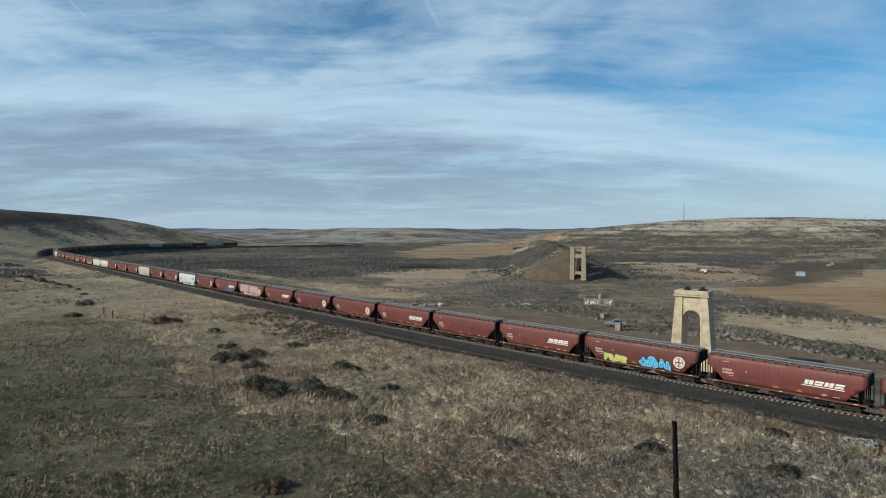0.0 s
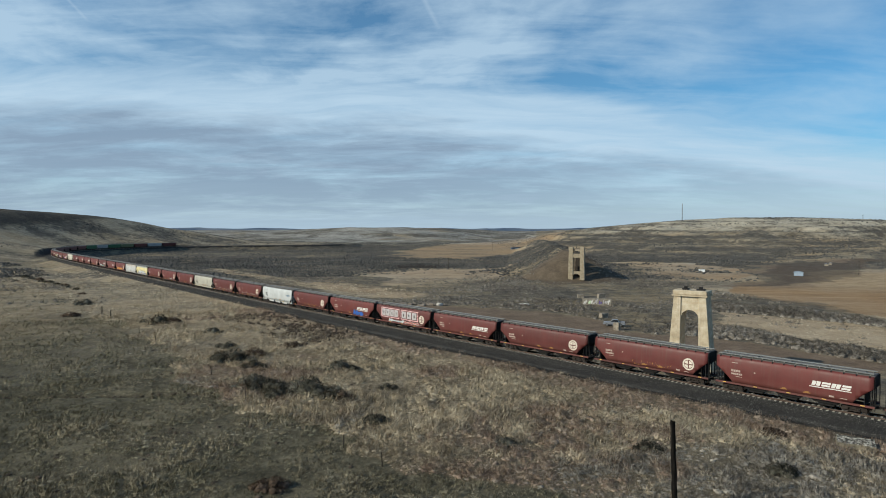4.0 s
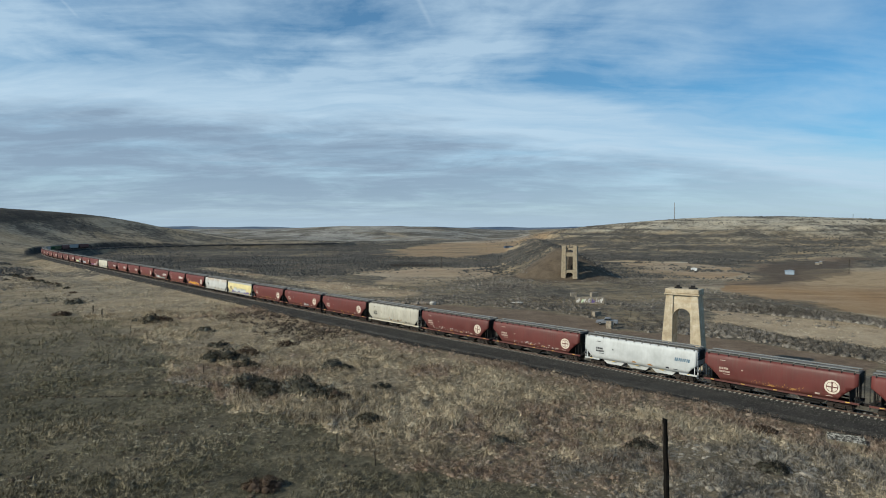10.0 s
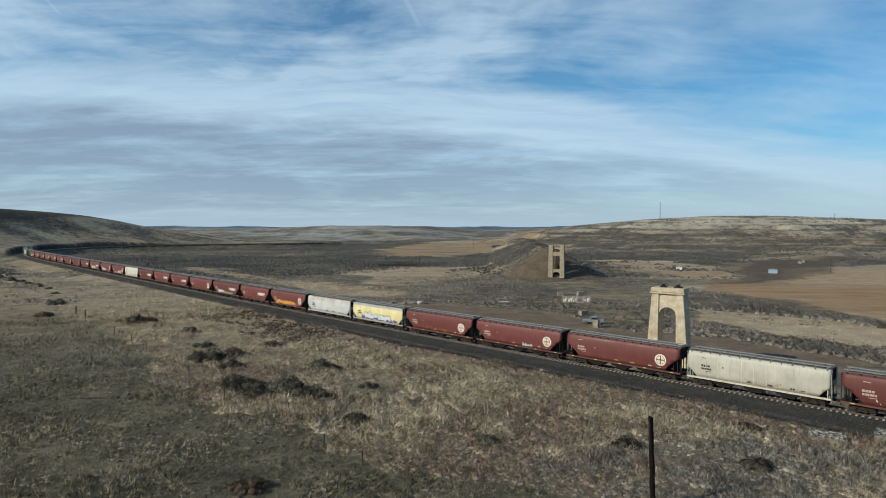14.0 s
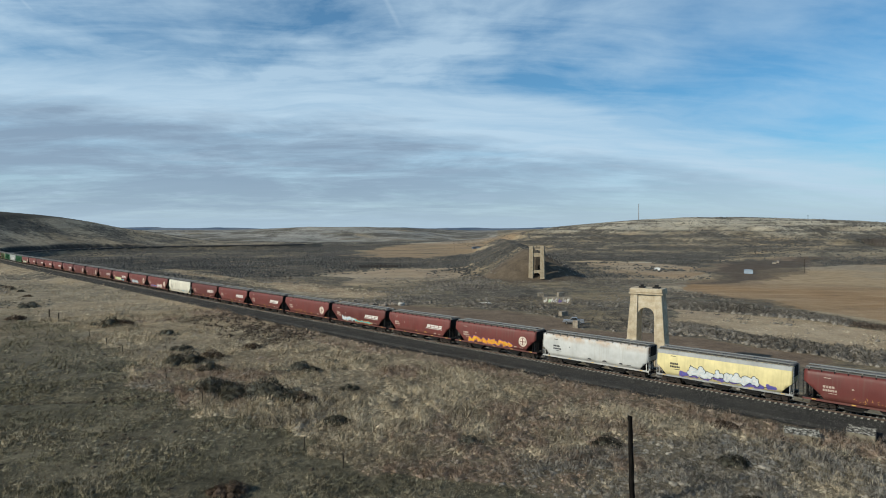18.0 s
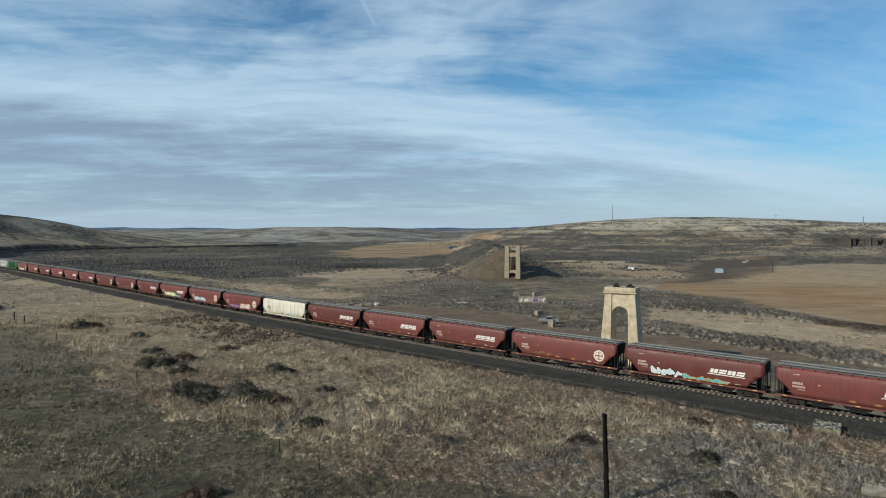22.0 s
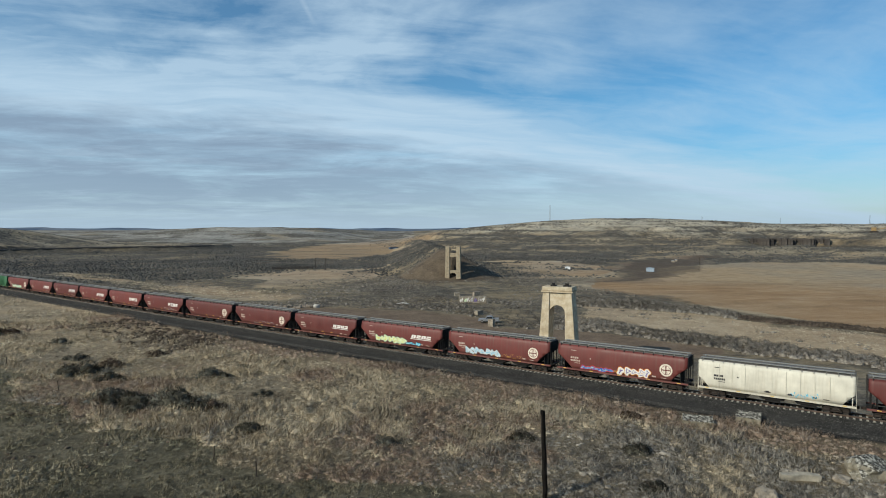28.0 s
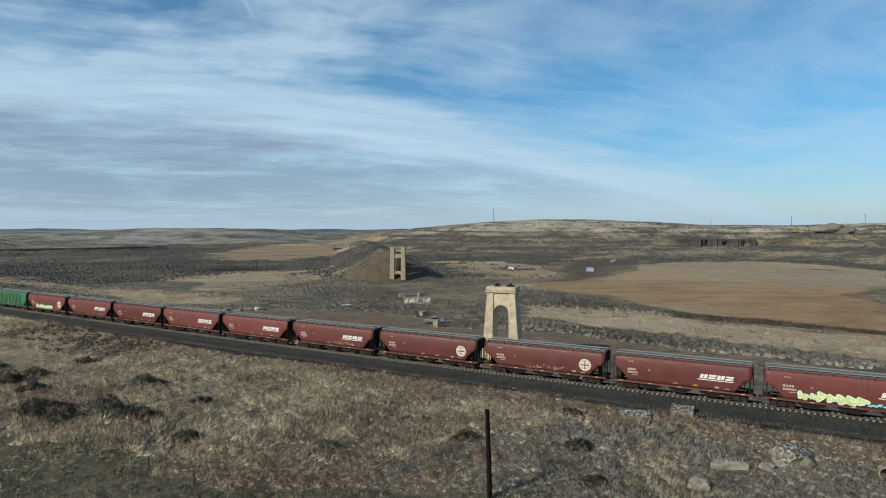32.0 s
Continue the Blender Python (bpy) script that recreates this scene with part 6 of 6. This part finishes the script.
stuff("russet_brush", np.concatenate(russet), M_RUSSET, "low russet-brown dry brush along the track", "brush")
stuff("grey_brush", np.concatenate(grey), M_ASHEN, "low ash-grey sage brush in dry grass", "brush")

valley_grass = []
for name, count, size in (("strip", 11000, 0.5), ("side_bank", 9000, 0.9), ("bank", 5000, 0.75)):
    px, py = [q[0] for q in COVER[name]], [q[1] for q in COVER[name]]
    x, y = rng.uniform(min(px), max(px), count), rng.uniform(min(py), max(py), count)
    k = inside(x + 2 * lattice(x, y, 9, 85), y + 3 * lattice(x, y, 9, 86), COVER[name]) & (rng.random(count) < 0.75 + 0.5 * lattice(x, y, 8, 87))
    x, y = x[k], y[k]
    valley_grass.append(tufts(rng, x, y, terrain(x, y), size * rng.uniform(0.5, 1.3, len(x)), 0.45, 9, 0.6, 0.035, 0.4, 5, 0.6))
stuff("valley_grass", np.concatenate(valley_grass), M_TALL, "pale dry grass in strips on the valley floor", "grass")

weeds = []
x, y = sector(rng, 5200, 24, 150)
d, s = from_line(x, y)
k = (d < -9) & (rng.random(len(x)) < np.where(grazed(x, y), 0.30, 0.30) + 0.5 * lattice(x, y, 16, 71))
x, y = x[k], y[k]
weeds.append(tufts(rng, x, y, terrain(x, y), rng.uniform(0.14, 0.50, len(x)), 0.8, 14))
x = np.linspace(-62, -30, 130) + rng.uniform(-0.4, 0.4, 130)
y = 77.5 + 0.06 * (x + 40) + rng.uniform(-0.8, 0.9, 130)
weeds.append(tufts(rng, x, y, terrain(x, y), rng.uniform(0.2, 0.55, 130), 0.8, 16))
# a dark belt of dead weeds beside the track
x, y = rng.uniform(-56, -8, 3600), rng.uniform(100, 156, 3600)
d, s = from_line(x, y)
k = (d < -6.5) & (d > -21 + 5 * lattice(x, y, 12, 72)) & (s > 84) & (s < 128) & (rng.random(3600) < 0.6 + 0.7 * lattice(x, y, 7, 73))
x, y = x[k], y[k]
weeds.append(tufts(rng, x, y, terrain(x, y), rng.uniform(0.3, 0.85, len(x)), 0.8, 20))
# low growth in the ditch along the field
x, y = rng.uniform(116, 182, 16000), rng.uniform(86, 164, 16000)
k = inside(x, y, COVER["ditch"])
x, y = x[k], y[k]
weeds.append(tufts(rng, x, y, terrain(x, y), rng.uniform(0.4, 0.9, len(x)), 0.95, 8))
M_WEED = leaf_material("dead_weed", ((0.34, (0.026, 0.021, 0.016)), (0.5, (0.075, 0.058, 0.044)), (0.66, (0.155, 0.125, 0.098))), 0.15)
stuff("dead_weeds", np.concatenate(weeds), M_WEED, "small dark dead weeds scattered through the grass", "weeds")


def open_land(x, y):
    bare = np.zeros(len(x), bool)
    for name in ("field", "strip", "yard", "pit", "far_field", "side_bank"):
        bare |= inside(x + 2 * lattice(x, y, 14, 61), y + 3 * lattice(x, y, 18, 62), COVER[name])
    return bare


sage, rows_of_sage = [], []
for r0, r1, count, size, small in ((100, 200, 15000, 1.5, 40), (200, 330, 36000, 1.2, 10), (330, 560, 60000, 1.25, 0), (560, 1150, 70000, 1.5, 0)):
    x, y = sector(rng, count, r0, r1)
    d, s = from_line(x, y)
    z = terrain(x, y)
    g, sg, di, gv = cover(x, y, z)
    dense = lattice(x, y, 34, 63) + 0.5 * lattice(x, y, 11, 64)
    tied = (x > 58) & (d > 8) & (x * 1.0 + y < 330) & (np.degrees(np.arctan2(x, y)) > 23)
    lone = tied & (rng.random(len(x)) < 0.012)
    k = (d > 10) & ~tied & (gv < 0.1) & (di < 0.3) & (rng.random(len(x)) < sg * (0.95 + 0.7 * dense)) & ~open_land(x, y)
    k |= lone & ~inside(x, y, COVER["field"])
    k |= (d < -30) & (r0 > 150) & (gv < 0.5) & (rng.random(len(x)) < 0.75 * (sg + 0.05) * (0.4 + 0.9 * dense))
    k |= inside(x + 8 * lattice(x, y, 14, 82), y + 8 * lattice(x, y, 14, 83), COVER["thicket"]) & (rng.random(len(x)) < 0.8 + 0.5 * dense) & (r0 > 150) & (r0 < 400)
    k |= (d > 10) & (x > 90) & (r0 > 500) & (rng.random(len(x)) < 0.30)
    # shrubs creep up the foot and the far shoulder of the spoil cone
    foot = np.hypot(x - 66, y - 309) + 4 * lattice(x, y, 9, 28)
    k |= (foot < 34) & (rng.random(len(x)) < 0.55 * np.maximum(smooth(foot, 17, 27), smooth(x + 3 * lattice(x, y, 6, 29), 70, 78) * smooth(foot, 7, 13)))
    rad = size * rng.uniform(0.45, 1.1, k.sum()) * (0.85 + 0.3 * dense[k].clip(-1, 1)) * rng.uniform(0.6, 1.3, k.sum())
    rad = np.maximum(rad, 0.35)
    seg, rings = (6, 2) if small else (5, 2) if r0 < 500 else (5, 1)
    sage.append(tufts(rng, x[k], y[k], z[k] - 0.1, rad, 0.85, small, 0.42, 0.042, 0.1, seg, 0.66) if small else mound_tris(rng, x[k], y[k], z[k] - 0.12, rad, 0.85, seg, rings))
for name, count in (("hedge_a", 4200), ("hedge_b", 5600)):
    px, py = [q[0] for q in COVER[name]], [q[1] for q in COVER[name]]
    x, y = rng.uniform(min(px), max(px), count), rng.uniform(min(py), max(py), count)
    k = inside(x + 1.5 * lattice(x, y, 5, 66), y + 2 * lattice(x, y, 6, 67), COVER[name]) & (rng.random(count) < 0.85 + 0.4 * lattice(x, y, 7, 65))
    x, y = x[k], y[k]
    rows_of_sage.append(tufts(rng, x, y, terrain(x, y) - 0.1, rng.uniform(0.55, 1.4, len(x)), 1.0, 56, 0.30, 0.038, 0.1, 7, 0.82))
M_SAGE = leaf_material("sagebrush_leaf", ((0.36, (0.075, 0.066, 0.055)), (0.5, (0.175, 0.157, 0.133)), (0.64, (0.33, 0.302, 0.262))), 0.03)
stuff("sagebrush_rows", np.concatenate(rows_of_sage), M_SAGE, "pale grey-green sagebrush in long rows beside a field", "sagebrush")
M_SCRUB = leaf_material("scrub_sage_leaf", ((0.36, (0.050, 0.043, 0.036)), (0.5, (0.140, 0.124, 0.105)), (0.64, (0.29, 0.262, 0.225))), 0.03)
stuff("sagebrush_scrub", np.concatenate(sage[:2]), M_SCRUB, "grey-brown sagebrush scrub over the valley floor", "sagebrush")
M_FARSAGE = leaf_material("dark_hill_sage_leaf", ((0.36, (0.034, 0.033, 0.031)), (0.5, (0.070, 0.067, 0.062)), (0.64, (0.13, 0.125, 0.112))), 0.02)
stuff("hillside_sagebrush", np.concatenate(sage[2:]), M_FARSAGE, "dark sagebrush dotting the far slopes", "sagebrush")

# single bushes that stand out in the near grass
BUSHES = ((-65.6, 136.5, 1.9), (-62.6, 137.5, 1.4), (-102.4, 170.2, 1.6), (-159.8, 243.0, 1.2), (-165, 246, 1.0), (-172, 255, 1.3), (-180, 262, 1.1), (-187, 268, 1.3), (-152, 236, 0.9), (-146, 231, 1.1), (-139, 222, 0.9), (-131, 214, 0.8), (-176, 247, 0.9), (-118, 196, 0.8), (-39.8, 109.0, 1.2), (-34.1, 97.2, 1.7), (-36.2, 98.6, 1.3), (-31.8, 101.6, 1.3), (-25.5, 80.6, 1.8), (-23.4, 79.0, 1.7), (-21.2, 78.2, 1.4), (-27.8, 110.6, 1.2), (-18.4, 77.6, 1.9), (-16.6, 76.2, 1.6), (-14.4, 74.9, 1.5), (-12.5, 74.2, 1.1), (-15.5, 91.4, 1.3), (-13.9, 91.0, 0.9), (-7.4, 65.0, 1.1), (-91.9, 148.0, 1.3), (-11.5, 97.3, 0.8), (-7.2, 80.0, 0.8), (20.1, 57.5, 0.9), (-14.2, 48.7, 1.0), (-47.5, 123.9, 1.2), (-20.6, 75.9, 1.3), (-29.2, 92.8, 1.2), (-26.1, 80.5, 1.2), (6.6, 59.0, 0.8), (30, 52, 0.9), (27, 44, 0.8), (35, 62, 0.9))
M_DARKSAGE = leaf_material("dark_bush_leaf", ((0.36, (0.018, 0.018, 0.013)), (0.5, (0.052, 0.049, 0.038)), (0.64, (0.121, 0.116, 0.090))), 0.15)
M_BUSHGREY = leaf_material("grey_bush_leaf", ((0.36, (0.035, 0.035, 0.029)), (0.5, (0.092, 0.091, 0.075)), (0.64, (0.186, 0.182, 0.155))), 0.15)
M_BUSHBROWN = leaf_material("brown_bush_leaf", ((0.36, (0.031, 0.022, 0.016)), (0.5, (0.082, 0.058, 0.042)), (0.64, (0.162, 0.118, 0.089))), 0.15)
for i, (x, y, r) in enumerate(BUSHES):
    bush = empty("sagebrush", (x, y, ground_z(x, y) - 0.05))
    brng = np.random.default_rng(900 + i)
    k = 15
    r = r * 1.3
    ang = brng.uniform(0, 6.3, k)
    far_out = np.sqrt(brng.uniform(0.0, 1.0, k)) * 1.05
    ox, oy = far_out * np.cos(ang) * r * 1.25, far_out * np.sin(ang) * r * 0.9
    size = r * (0.50 - 0.22 * far_out) * brng.uniform(0.7, 1.35, k)
    oz = np.maximum(0.42 - 0.40 * far_out, 0.02) * r * brng.uniform(0.5, 1.2, k)
    tri = tufts(brng, ox, oy, oz, size * 1.15, 0.95, 240, 0.28, 0.026, 0.12, 8, 0.8)
    crown = new("crown", tri_mesh("crown", tri[:, :3], (M_BUSHBROWN if i % 4 == 1 else M_BUSHGREY if i % 4 == 2 else M_DARKSAGE), tri[:, 3:]))
    crown.parent = bush
    for q in range(4):
        a = q * 1.57 + i
        bm = bmesh.new()
        rod(bm, (0, 0, -0.1), (0.6 * r * math.cos(a), 0.6 * r * math.sin(a), 0.6 * r), 0.03 * r, 5)
        part("stem", bm, M_TWIG, bush)
    tagged(bush, "dark grey rounded sagebrush in dry grass", "sagebrush", "bushes in the near grass")

# ---- ties: the nearest one by one, the rest together ----
tie_mesh = None
for k in range(300):
    s = -38 + k * 0.61
    x, y = on_line(s)
    a = math.degrees(float(np.interp(s, LINE_S, LINE_TH)))
    if tie_mesh is None:
        bm = bmesh.new()
        prism(bm, [(-0.13, -0.36), (0.13, -0.36), (0.11, -0.175), (-0.11, -0.175)], -1.32, 1.32)
        tie = part("tie", bm, M_TIE, ballast)
        tie_mesh = tie.data
    else:
        tie = new("tie", tie_mesh)
        tie.parent = ballast
    tie.matrix_basis = pose(x, y, 0, 0, 0, a)
verts, faces = [], []
for k in range(300, 1400):
    s = -38 + k * 0.61
    x, y = on_line(s)
    a = float(np.interp(s, LINE_S, LINE_TH))
    n = len(verts)
    for px, py, pz in ((-0.13, -1.32, -0.36), (0.13, -1.32, -0.36), (0.13, 1.32, -0.36), (-0.13, 1.32, -0.36), (-0.11, -1.32, -0.175), (0.11, -1.32, -0.175), (0.11, 1.32, -0.175), (-0.11, 1.32, -0.175)):
        verts.append((x + px * math.cos(a) - py * math.sin(a), y + px * math.sin(a) + py * math.cos(a), pz))
    faces += [tuple(n + i for i in f) for f in ((4, 5, 6, 7), (0, 1, 5, 4), (1, 2, 6, 5), (2, 3, 7, 6), (3, 0, 4, 7))]
far_ties = new("far_ties", mesh_from("far_ties", verts, faces, M_TIE, False))
far_ties.parent = ballast
tagged(far_ties, "rows of pale concrete ties", kind="stuff")


# ---- the running train ----
def run(t):
    return 18.05 * t - 0.0074 * t * t


def car_pose(n, t):
    c = (joint(n) + joint(n + 1)) / 2 - run(t)
    ax, ay = on_line(c - 6.75)
    bx, by = on_line(c + 6.75)
    return pose((ax + bx) / 2, (ay + by) / 2, 0, 0, 0, math.degrees(math.atan2(ay - by, ax - bx)))


def motions():
    for n, car in CARS.items():
        walk(car, [(t, car_pose(n, t)) for t in range(0, 33)])
    rolling = {}
    for car in CARS.values():
        for truck in car.children:
            for ws in truck.children:
                if not ws.name.startswith("wheelset"):
                    continue
                at = ws.matrix_basis.translation.copy()
                key = at.x > 0
                if key not in rolling:
                    walk(ws, [(k / 30, pose(at.x, at.y, at.z, 0, math.degrees(run(k / 30) / 0.455) % 360)) for k in range(0, 961)])
                    rolling[key] = ws.animation_data
                else:
                    ws.rotation_mode = "QUATERNION"
                    ws.animation_data_create()
                    ws.animation_data.action = rolling[key].action
                    ws.animation_data.action_slot = rolling[key].action_slot


motions()
